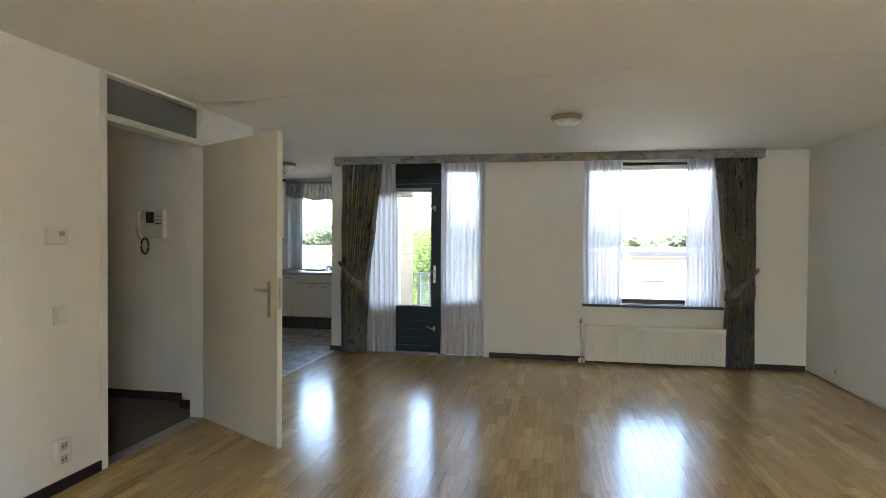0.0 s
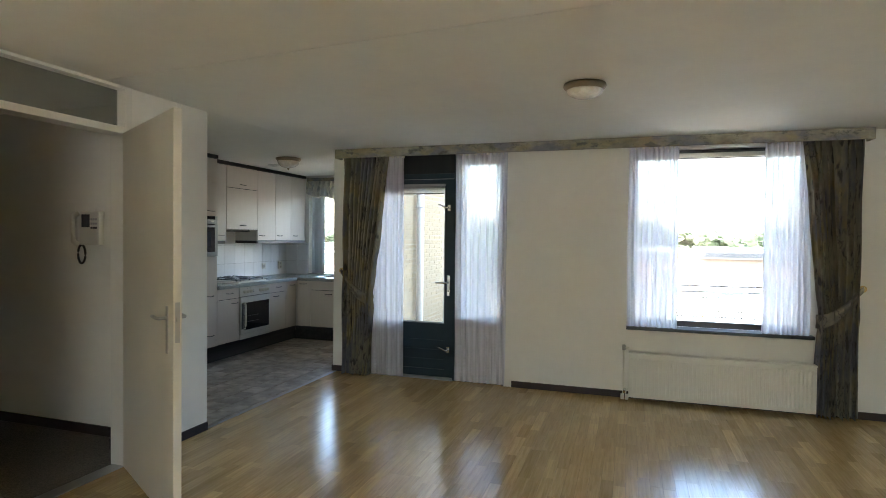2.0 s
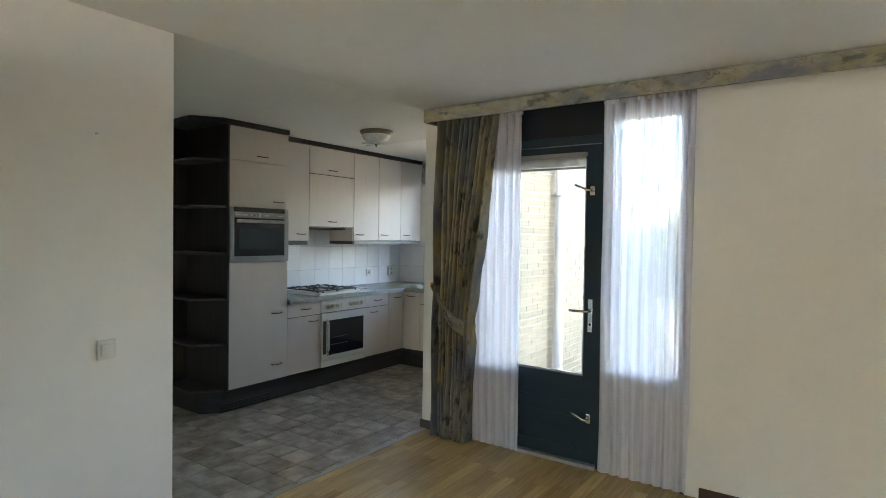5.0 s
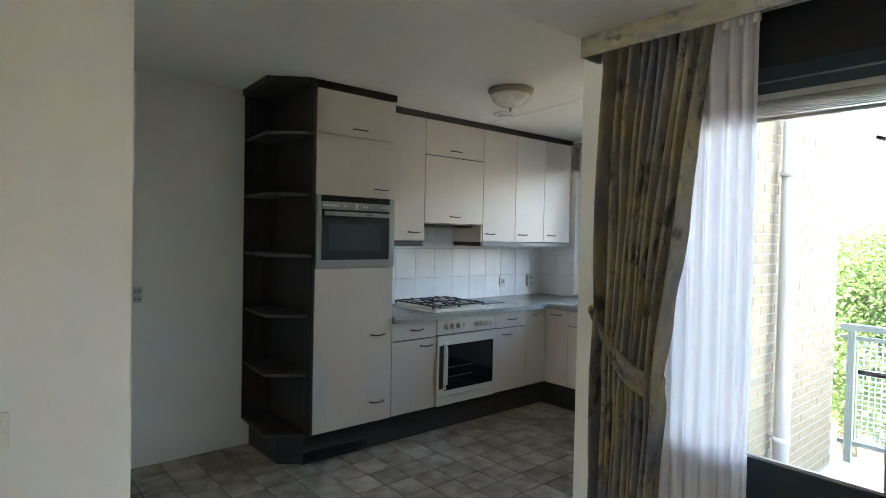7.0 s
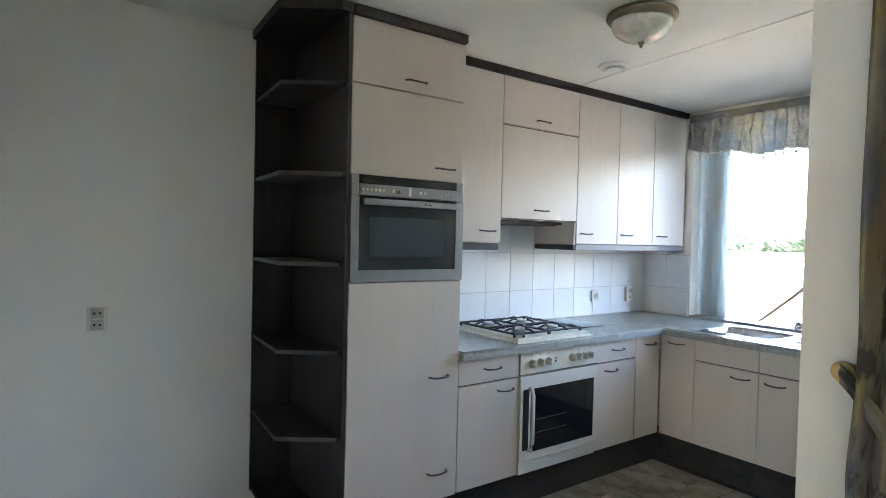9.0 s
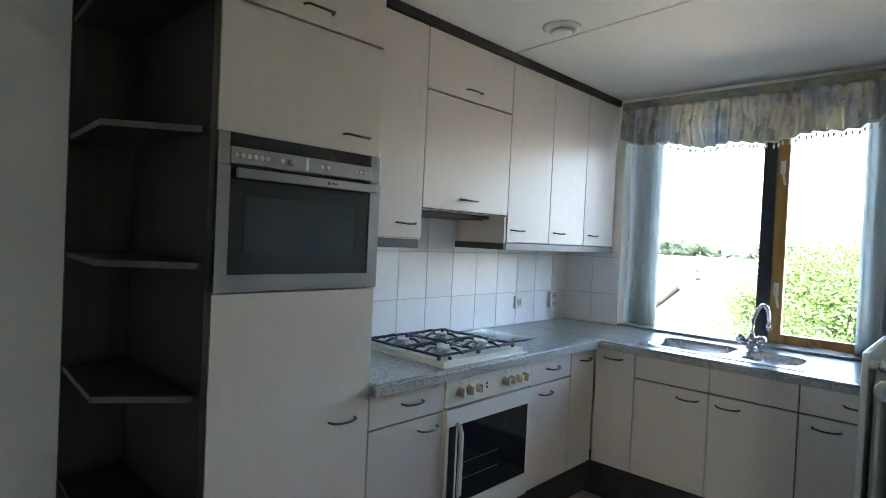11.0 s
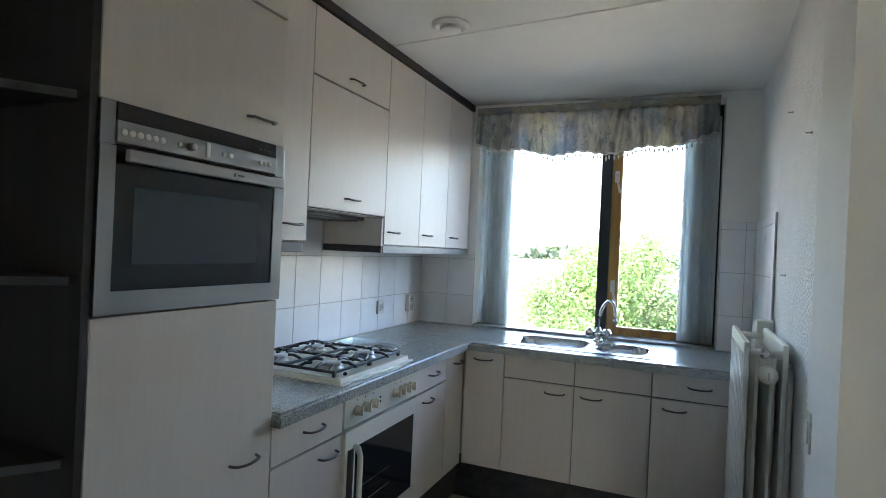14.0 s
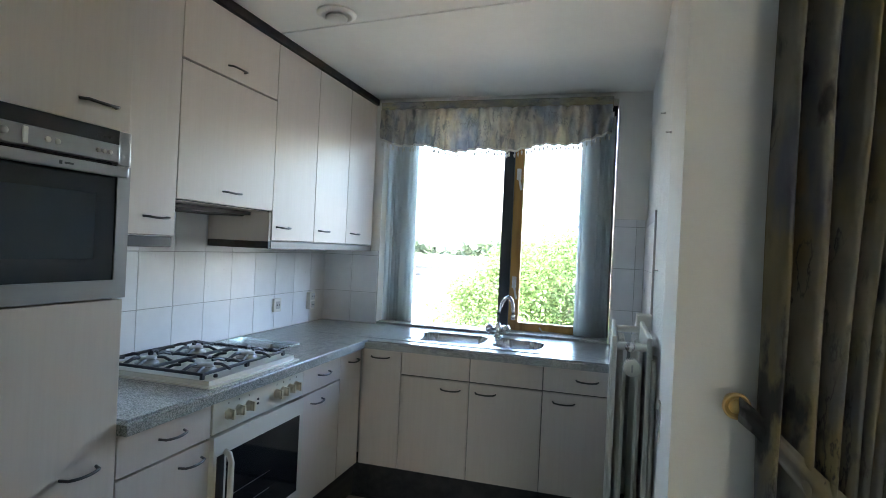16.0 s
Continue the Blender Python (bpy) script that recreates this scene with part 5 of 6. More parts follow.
SLAT_M = painted("grey_blind_fabric", (0.76, 0.79, 0.79), 0.85, 90, 0.5, 0.14, 0.001)
nt_ = SLAT_M.node_tree
tl_ = nt_.nodes.new("ShaderNodeBsdfTranslucent")
tl_.inputs[0].default_value = (0.82, 0.86, 0.87, 1)
mx_ = nt_.nodes.new("ShaderNodeMixShader")
mx_.inputs[0].default_value = 0.6
nt_.links.new(nt_.nodes["Principled BSDF"].outputs[0], mx_.inputs[1])
nt_.links.new(tl_.outputs[0], mx_.inputs[2])
nt_.links.new(mx_.outputs[0], nt_.nodes["Material Output"].inputs[0])


def blind(xs, turn, label):
    t = thing("vertical_blind", (sum(xs) / len(xs), 9.0, 0.87), label, "blind", "vertical blinds")
    part("track", boxes((min(xs) - 0.05, max(xs) + 0.05, 8.985, 9.02, 2.26, 2.29)), WHITE, t)
    for i, x in enumerate(xs):
        def f(u, v, x=x, i=i):
            w = (u - 0.5) * 0.125
            a = radians(turn + 16 * math.sin(i * 2.1))
            b = 0.014 * math.sin(math.pi * u)
            return (x + w * math.cos(a) - b * math.sin(a), 8.985 + w * math.sin(a) * 0.6 + b + 0.006 * (i % 2), 2.26 + (0.885 - 2.26) * v)
        part("slat", sheet("slat", SLAT_M, f, 6, 4, 0.0012), SLAT_M, t, "", True)


blind([-4.482, -4.455, -4.43, -4.405, -4.385], 20, "grey fabric vertical blind slats stacked at the window side")
blind([-3.195, -3.18, -3.155, -3.135, -3.115], -22, "grey fabric vertical blind slats stacked at the window side")

val = thing("valance", (-3.79, 8.86, 2.0), "gathered blue and cream printed valance with bead fringe", "valance")
VX0, VX1, VY = -4.55, -3.07, KN - 0.045
part("board", boxes((VX0, VX1, VY - 0.012, KN - 0.001, 2.285, 2.345), bev=0.004), PELMET_M, val)


def val_bottom(u):
    return 2.09 + 0.02 * u - 0.078 * math.sin(math.pi * u) ** 0.9 + 0.012 * math.cos(2 * math.pi * 4 * u + 0.6)


def val_f(u, v):
    zb = val_bottom(u)
    z = 2.292 + (zb - 2.292) * v
    ph = 2 * math.pi * 21 * u + 2.6 * noise.noise((u * 9, v * 1.3, 5.0))
    return (VX0 + 0.004 + (VX1 - VX0 - 0.008) * u, VY - 0.024 + (0.009 + 0.018 * v) * math.sin(ph) + 0.01 * noise.noise((u * 14, v * 3, 2)) - 0.012 * v, z)


part("cloth", sheet("cloth", VALANCE_M, val_f, 300, 16, 0.0015), VALANCE_M, val, "", True)
part("braid", sheet("braid", VALANCE_M, lambda u, v: (val_f(u, 1)[0], val_f(u, 1)[1] - 0.003, val_bottom(u) + 0.008 - 0.014 * v), 240, 1, 0.002), PLASTIC, val, "cream braid", True)
bead = bmesh.new()
NB = 58
for i in range(NB):
    u = (i + 0.5) / NB
    px, py, pz = val_f(u, 1)
    lathe(bead, (px, py - 0.003), val_bottom(u), [(0.0014, -0.004), (0.0014, -0.013), (0.0055, -0.018), (0.006, -0.028), (0.002, -0.040)], 6)
tagged(part("bead_fringe", bead, PLASTIC, val, "cream bead fringe", True), kind="stuff")

# radiator on the plastered kitchen wall
place.x = -0.012
kr = thing("kitchen_radiator", (-2.93, 7.6, 0.1), "tall ivory double-panel radiator on the kitchen wall", "radiator")
KR0, KR1, KZ0, KZ1 = 7.35, 7.87, 0.12, 1.13
for x0_, x1_ in ((-3.018, -3.000), (-2.905, -2.887)):
    part("panel", boxes((x0_, x1_, KR0, KR1, KZ0, KZ1), bev=0.006), RADIATOR, kr)
    for i in range(9):
        yy = KR0 + 0.035 + 0.054 * i
        out0, out1 = (x0_ - 0.003, x0_ + 0.001) if x0_ < -2.95 else (x1_ - 0.001, x1_ + 0.003)
        part("rib", boxes((out0, out1, yy - 0.012, yy + 0.012, KZ0 + 0.04, KZ1 - 0.04), bev=0.002), RADIATOR, kr)
part("fin_sheet", sheet("fin", RADIATOR, lambda u, v: (-2.991 + 0.012 * (1 + math.sin(2 * math.pi * 12 * u)), KR0 + 0.03 + (KR1 - KR0 - 0.06) * u, KZ0 + 0.05 + (KZ1 - KZ0 - 0.1) * v), 96, 1, 0.001), RADIATOR, kr)
part("fin_sheet", sheet("fin", RADIATOR, lambda u, v: (-2.914 - 0.012 * (1 + math.sin(2 * math.pi * 12 * u)), KR0 + 0.03 + (KR1 - KR0 - 0.06) * u, KZ0 + 0.05 + (KZ1 - KZ0 - 0.1) * v), 96, 1, 0.001), RADIATOR, kr)
for zz in (KZ0 + 0.03, KZ1 - 0.035):
    for yy in (KR0 + 0.012, KR1 - 0.012):
        part("header_tube", lathe(bmesh.new(), (yy, zz), 0.0, [(0.014, -3.000), (0.014, -2.905)], 16, "x"), RADIATOR, kr, "", True)
part("bleed_valve", lathe(bmesh.new(), (-2.96, KZ1 - 0.03), 0.0, [(0.012, KR0 + 0.01), (0.012, KR0 - 0.02), (0.016, KR0 - 0.022), (0.016, KR0 - 0.035)], 14, "y"), CHROME, kr, "", True)
kn = part("thermostat_knob", lathe(bmesh.new(), (-2.952, 1.038), 0.0, [(0.018, KR0 - 0.03), (0.026, KR0 - 0.038), (0.027, KR0 - 0.075), (0.024, KR0 - 0.084), (0.010, KR0 - 0.086)], 26, "y"), PLASTIC, kr, "white ribbed thermostat knob", True)
for k in range(22):
    a = 2 * math.pi * k / 22
    bm = boxes((-0.0018, 0.0018, KR0 - 0.074, KR0 - 0.042, 0.025, 0.029))
    bmesh.ops.transform(bm, matrix=Matrix.Translation((-2.952, 0, 1.038)) @ Matrix.Rotation(a, 4, "Y"), verts=bm.verts)
    part("ridge", bm, WHITE, kn)
part("pointer", boxes((-2.955, -2.949, KR0 - 0.0885, KR0 - 0.0862, 1.026, 1.050)), GREY_STEEL, kn)
part("wall_bracket", boxes((-2.887, KE + 0.02, 7.47, 7.50, 0.93, 1.048)), RADIATOR, kr)
part("wall_bracket", boxes((-2.887, KE + 0.02, 7.72, 7.75, 0.93, 1.048)), RADIATOR, kr)
part("pipe", tube(bmesh.new(), [(-2.877, KR0 + 0.02, 0.0), (-2.877, KR0 + 0.02, 1.02), (-2.88, KR0 + 0.015, 1.045), (-2.885, KR0 + 0.012, 1.05)], 0.009, 10), RADIATOR, kr, "", True)
part("pipe", tube(bmesh.new(), [(-2.952, KR0 - 0.03, 1.043), (-2.952, KR0 - 0.01, 1.043), (-2.952, KR0 + 0.012, 1.048)], 0.010, 10), CHROME, kr, "", True)
place.x = 0.0
single("cream_box", boxes((-2.925, KE - 0.0075, 8.02, 8.09, 1.01, 1.145), bev=0.008), PLASTIC, "cream plastic holder fixed to the wall over the worktop", "holder")

# ---- balcony and outdoors ----
BRICK_M, nt_, b_ = material("yellow_brick", (0.55, 0.47, 0.33), 0.85)
rnd_ = nt_.nodes.new("ShaderNodeObjectInfo").outputs["Random"]
v_ = world_coords(nt_)
c_ = mix_rgb(nt_, 1.0, ramp(nt_, noise_tex(nt_, v_, 35, 5), [(0.3, (0.185, 0.142, 0.084)), (0.7, (0.24, 0.192, 0.117))]), ramp(nt_, rnd_, [(0, (0.86, 0.85, 0.83)), (1, (1.1, 1.09, 1.06))]), "MULTIPLY")
nt_.links.new(c_, b_.inputs["Base Color"])
bump(nt_, b_, noise_tex(nt_, v_, 120, 4), 0.5, 0.003)
JOINT = painted("pale_mortar", (0.26, 0.237, 0.19), 0.9, 120, 0.4, 0.08)
CONCRETE = painted("balcony_concrete", (0.34, 0.33, 0.31), 0.9, 90, 0.5, 0.15)
ZINC = painted("grey_pvc_pipe", (0.42, 0.42, 0.41), 0.45, 60, 0.05, 0.08)
RAIL_M = painted("grey_green_railing", (0.16, 0.19, 0.17), 0.5, 60, 0.1, 0.1)
MESH_M = painted("pale_perforated_sheet", (0.42, 0.44, 0.42), 0.6, 60, 0.1, 0.1)

structure("balcony_floor", boxes((-2.53, 2.78, FY + 0.345, 9.75, -0.42, -0.25)), CONCRETE)
structure("wall_brick_core", boxes((-2.645, -2.542, FY + 0.345, 9.50, -0.3, 2.62), (KW - 0.3, -2.646, 9.225, 9.30, -0.9, 0.76), (KW - 0.3, -4.60, 9.225, 9.30, 0.76, 2.62), (-2.98, -2.646, 9.225, 9.30, 0.76, 2.62)), JOINT)
PIPE_Y = 8.22
place.x = -0.08
pipe = thing("drainpipe", (-2.40, PIPE_Y, -0.25), "grey plastic drainpipe clamped to the brick wall", "drainpipe")
part("pipe", tube(bmesh.new(), [(-2.385, PIPE_Y, -0.249), (-2.385, PIPE_Y, 2.6)], 0.045, 20), ZINC, pipe, "", True)
for z_ in (0.22, 1.86):
    part("clamp", lathe(bmesh.new(), (-2.385, PIPE_Y), 0.0, [(0.048, z_ - 0.018), (0.052, z_ - 0.016), (0.052, z_ + 0.016), (0.048, z_ + 0.018)], 20), ZINC, pipe, "", True)
    part("clamp_arm", boxes((-2.452, -2.43, PIPE_Y - 0.01, PIPE_Y + 0.01, z_ - 0.012, z_ + 0.012)), ZINC, pipe)

rail = thing("balcony_railing", (0.1, 9.62, -0.25), "grey-green balcony railing with perforated panels", "railing")
part("top_rail", boxes((-2.455, 2.75, 9.595, 9.645, 0.77, 0.82), bev=0.004), RAIL_M, rail)
part("bottom_rail", boxes((-2.455, 2.75, 9.605, 9.635, -0.12, -0.085)), RAIL_M, rail)
for i in range(6):
    xp = -2.40 + i * 1.02
    part("post", boxes((xp, xp + 0.05, 9.58, 9.63, -0.25, 0.77), bev=0.003), RAIL_M, rail)
holes = bmesh.new()
# woven bars of the perforated infill
for i in range(130):
    xq = -2.34 + i * 0.039
    box(holes, xq, xq + 0.010, 9.616, 9.620, -0.085, 0.70)
for j in range(20):
    zq = -0.075 + j * 0.039
    box(holes, -2.34, 2.72, 9.6205, 9.6245, zq, zq + 0.010)
tagged(part("perforated_infill", holes, MESH_M, rail), kind="stuff")
part("mid_rail", boxes((-2.455, 2.75, 9.608, 9.632, 0.70, 0.73)), RAIL_M, rail)

place.x = 0.0
GZ = -8.6
GRASS = painted("pale_paving", (0.42, 0.41, 0.38), 0.95, 8, 0.5, 0.25)
structure("ground", boxes((-900, 900, -900, 900, GZ - 0.2, GZ)), GRASS)
ROAD = painted("paved_street", (0.32, 0.31, 0.29), 0.9, 20, 0.4, 0.15)
structure("street", boxes((-60, 60, 11.5, 16.5, GZ, GZ + 0.05)), ROAD)
structure("wall_facade_below", boxes((KW - 0.3, 2.78, FY + 0.35, 9.2, GZ, -0.31)), JOINT)

TILE_ROOF = painted("grey_concrete_tiles", (0.17, 0.155, 0.14), 0.85, 30, 0.5, 0.15)
FLAT_ROOF = painted("pale_gravel_roof", (0.32, 0.315, 0.30), 0.95, 30, 0.5, 0.12)
HOUSE_WALL = painted("pale_brick_wall", (0.24, 0.18, 0.13), 0.9, 30, 0.4, 0.15)
DARK_PANE, nt_, b_ = material("far_window_glass", (0.06, 0.07, 0.08), 0.08)
rough_from(nt_, b_, noise_tex(nt_, world_coords(nt_), 2), 0.05, 0.15)


def gable_house(x0, x1, y0, y1, eave, ridge, label, skylights=(), chimney=None, windows=4):
    t = thing("row_house", ((x0 + x1) / 2, (y0 + y1) / 2, GZ), label, "house")
    ym = (y0 + y1) / 2
    part("wall", boxes((x0, x1, y0, y1, GZ, eave)), HOUSE_WALL, t)
    bm = bmesh.new()
    for xg in (x0 + 0.001, x1 - 0.001):
        bm.faces.new([bm.verts.new(p) for p in ((xg, y0, eave), (xg, y1, eave), (xg, ym, ridge - 0.12))])
    part("gable", bm, HOUSE_WALL, t)
    for side in (0, 1):
        ya, yb = (y0 - 0.4, ym) if side == 0 else (y1 + 0.4, ym)
        za = eave - 0.4 * (ridge - eave) / (ym - y0)
        roof = bmesh.new()
        n = math.hypot(yb - ya, ridge - za)
        quad = [roof.verts.new(q) for q in ((x0 - 0.2, ya, za), (x1 + 0.2, ya, za), (x1 + 0.2, yb, ridge), (x0 - 0.2, yb, ridge))]
        under = [roof.verts.new((v.co.x, v.co.y, v.co.z - 0.12)) for v in quad]
        roof.faces.new(quad)
        roof.faces.new(under[::-1])
        for i in range(4):
            roof.faces.new((under[i], under[(i + 1) % 4], quad[(i + 1) % 4], quad[i]))
        bmesh.ops.recalc_face_normals(roof, faces=roof.faces)
        # near-black slab under the tiles paints the shadows seen in their gaps
        r = part("roof", roof, BLACKISH, t, "dark underlay that colours in the shadows between the tiles")
        # courses of tiles, each tile tilted so that its lower edge stands proud
        verts, faces = [], []
        courses, wide, rng_t = int(n / 0.31), 0.30, random.Random(17 + side)
        for k in range(courses):
            for c in range(int((x1 - x0 + 0.4) / wide)):
                xa = x0 - 0.2 + c * wide + (0.15 if k % 2 else 0.0)
                lift = 0.05 + rng_t.uniform(0, 0.025)
                f0, f1 = k / courses, (k + 0.93) / courses
                i = len(verts)
                for fx, dz in ((f0, lift), (f1, 0.018)):
                    for xx in (xa + 0.012, xa + wide - 0.035):
                        verts.append((xx - t.location.x, ya + (yb - ya) * fx - t.location.y, za + (ridge - za) * fx + dz - t.location.z))
                faces.append((i, i + 1, i + 3, i + 2))
        me = bpy.data.meshes.new("roof_tiles")
        me.from_pydata(verts, [], faces)
        me.materials.append(TILE_ROOF)
        tiles = new("roof_tiles", me)
        tiles.parent = t
        tagged(tiles, kind="stuff")
        if side == 0:
            for sx, f0 in skylights:
                sk = bmesh.new()
                q = []
                for f in (f0, f0 + 0.16):
                    q.append((ya + (yb - ya) * f, za + (ridge - za) * f + 0.12))
                sk.faces.new([sk.verts.new(p) for p in ((sx, q[0][0], q[0][1]), (sx + 1.1, q[0][0], q[0][1]), (sx + 1.1, q[1][0], q[1][1]), (sx, q[1][0], q[1][1]))])
                bmesh.ops.solidify(sk, geom=sk.faces[:], thickness=0.1)
                part("skylight", sk, DARK_PANE, r, "dark roof window")
    for i in range(windows):
        xw = x0 + (x1 - x0) * (i + 0.5) / windows
        for zl in (eave - 1.7, eave - 4.4):
            w = part("window", boxes((xw - 0.75, xw + 0.75, y0 - 0.05, y0 + 0.05, zl, zl + 1.25)), DARK_PANE, t)
            part("frame", boxes((xw - 0.83, xw - 0.75, y0 - 0.08, y0 + 0.05, zl - 0.08, zl + 1.33), (xw + 0.75, xw + 0.83, y0 - 0.08, y0 + 0.05, zl - 0.08, zl + 1.33), (xw - 0.75, xw + 0.75, y0 - 0.08, y0 + 0.05, zl + 1.25, zl + 1.33), (xw - 0.75, xw + 0.75, y0 - 0.08, y0 + 0.05, zl - 0.08, zl)), WHITE, w)
    if chimney:
        cx_, cy_, w_, top = chimney
        part("chimney", boxes((cx_ - w_ / 2, cx_ + w_ / 2, cy_ - w_ / 2, cy_ + w_ / 2, eave, top), bev=0.03), HOUSE_WALL, t)
    return t


def flat_block(x0, x1, y0, y1, top, label):
    t = thing("flat_building", ((x0 + x1) / 2, (y0 + y1) / 2, GZ), label, "building")
    part("wall", boxes((x0, x1, y0, y1, GZ, top - 0.3)), HOUSE_WALL, t)
    part("roof", boxes((x0 - 0.15, x1 + 0.15, y0 - 0.15, y1 + 0.15, top - 0.3, top), bev=0.04), FLAT_ROOF, t)
    part("roof_edge", boxes((x0 - 0.17, x1 + 0.17, y0 - 0.19, y0 - 0.151, top - 0.22, top + 0.02)), BLACKISH, t, "dark roof edging")
    n = int((x1 - x0) / 3)
    for i in range(n):
        xw = x0 + 3 * (i + 0.5)
        part("window", boxes((xw - 0.9, xw + 0.9, y0 - 0.05, y0 + 0.05, top - 2.2, top - 0.9)), DARK_PANE, t)
    return t


gable_house(-2.0, 22, 19.5, 28.5, -3.4, -0.05, "terraced house with grey tiled roof and roof windows", [(3.0, 0.72), (8.2, 0.6), (13, 0.6)], (2.15, 26.2, 0.8, 0.95), 8)
flat_block(-2, 30, 31, 42, 0.85, "long flat-roofed building behind the terrace")
flat_block(-24, -7.5, 36, 48, -1.0, "low flat-roofed building with pale roof")


def front_gable_house(xc, half, y0, y1, eave, ridge, chimney, label):
    """A house whose ridge runs away from the viewer, with dark verge boards."""
    t = thing("gable_house", (xc, (y0 + y1) / 2, GZ), label, "house")
    part("wall", boxes((xc - half, xc + half, y0, y1, GZ, eave)), HOUSE_WALL, t)
    bm = bmesh.new()
    pts = [(xc - half, eave), (xc + half, eave), (xc, ridge - 0.1)]
    a = [bm.verts.new((px, y0, pz)) for px, pz in pts]
    b = [bm.verts.new((px, y1, pz)) for px, pz in pts]
    bm.faces.new(a)
    bm.faces.new(b[::-1])
    part("gable", bm, HOUSE_WALL, t)
    for sg in (-1, 1):
        k = (ridge - eave) / half
        xo, zo = xc + sg * (half + 0.3), eave - 0.3 * k
        for nm, ya, yb, th, mt in (("roof", y0 - 0.2, y1 + 0.2, 0.14, TILE_ROOF), ("verge_board", y0 - 0.32, y0 - 0.21, 0.24, BLACKISH)):
            bm = bmesh.new()
            lo = [bm.verts.new(q) for q in ((xc, ya, ridge), (xo, ya, zo), (xo, yb, zo), (xc, yb, ridge))]
            hi = [bm.verts.new((v.co.x, v.co.y, v.co.z + th)) for v in lo]
            bm.faces.new(lo[::-1])
            bm.faces.new(hi)
            for q in range(4):
                bm.faces.new((lo[q], lo[(q + 1) % 4], hi[(q + 1) % 4], hi[q]))
            bmesh.ops.recalc_face_normals(bm, faces=bm.faces)
            part(nm, bm, mt, t)
    cx_, cy_, w_, z0_, z1_ = chimney
    part("chimney", boxes((cx_ - w_ / 2, cx_ + w_ / 2, cy_ - w_ / 2, cy_ + w_ / 2, z0_, z1_), bev=0.03), HOUSE_WALL, t)
    for xw in (xc - 1.6, xc + 1.6):
        part("window", boxes((xw - 0.7, xw + 0.7, y0 - 0.05, y0 + 0.05, eave - 1.6, eave - 0.3)), DARK_PANE, t)


front_gable_house(-9.2, 4.4, 22.5, 32, -3.7, 0.30, (-11.3, 25.2, 1.05, -2.3, 1.05), "brick house with tiled gable roof and chimney")
flat_block(-75, -26, 62, 75, -0.6, "flat-roofed building in the distance")
flat_block(-27, 4, 72, 84, -0.9, "flat-roofed building in the distance")
flat_block(-100, -20, 92, 100, 0.2, "flat-roofed building in the distance")
flat_block(8, 44, 66, 80, 0.6, "flat-roofed building in the distance")

LEAF, nt_, b_ = material("tree_leaf", (0.11, 0.17, 0.04), 0.6)
g_ = nt_.nodes.new("ShaderNodeNewGeometry")
lc_ = ramp(nt_, g_.outputs["Random Per Island"], [(0.0, (0.045, 0.085, 0.02)), (0.5, (0.08, 0.13, 0.032)), (1.0, (0.13, 0.18, 0.05))])
nt_.links.new(lc_, b_.inputs["Base Color"])
tl_ = nt_.nodes.new("ShaderNodeBsdfTranslucent")
nt_.links.new(lc_, tl_.inputs[0])
mx_ = nt_.nodes.new("ShaderNodeMixShader")
mx_.inputs[0].default_value = 0.4
nt_.links.new(b_.outputs[0], mx_.inputs[1])
nt_.links.new(tl_.outputs[0], mx_.inputs[2])
nt_.links.new(mx_.outputs[0], nt_.nodes["Material Output"].inputs[0])
# copy of the leaf with distance haze put into its colours, paler and greyer
LEAF_HAZED = LEAF.copy()
LEAF_HAZED.name = "hazed_foliage"
for n_ in LEAF_HAZED.node_tree.nodes:
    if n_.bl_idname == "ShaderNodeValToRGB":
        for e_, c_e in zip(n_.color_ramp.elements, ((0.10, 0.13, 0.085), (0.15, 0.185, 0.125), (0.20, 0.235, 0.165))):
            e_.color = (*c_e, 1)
BARK = painted("bark", (0.10, 0.08, 0.06), 0.95, 30, 0.8, 0.3, 0.02)


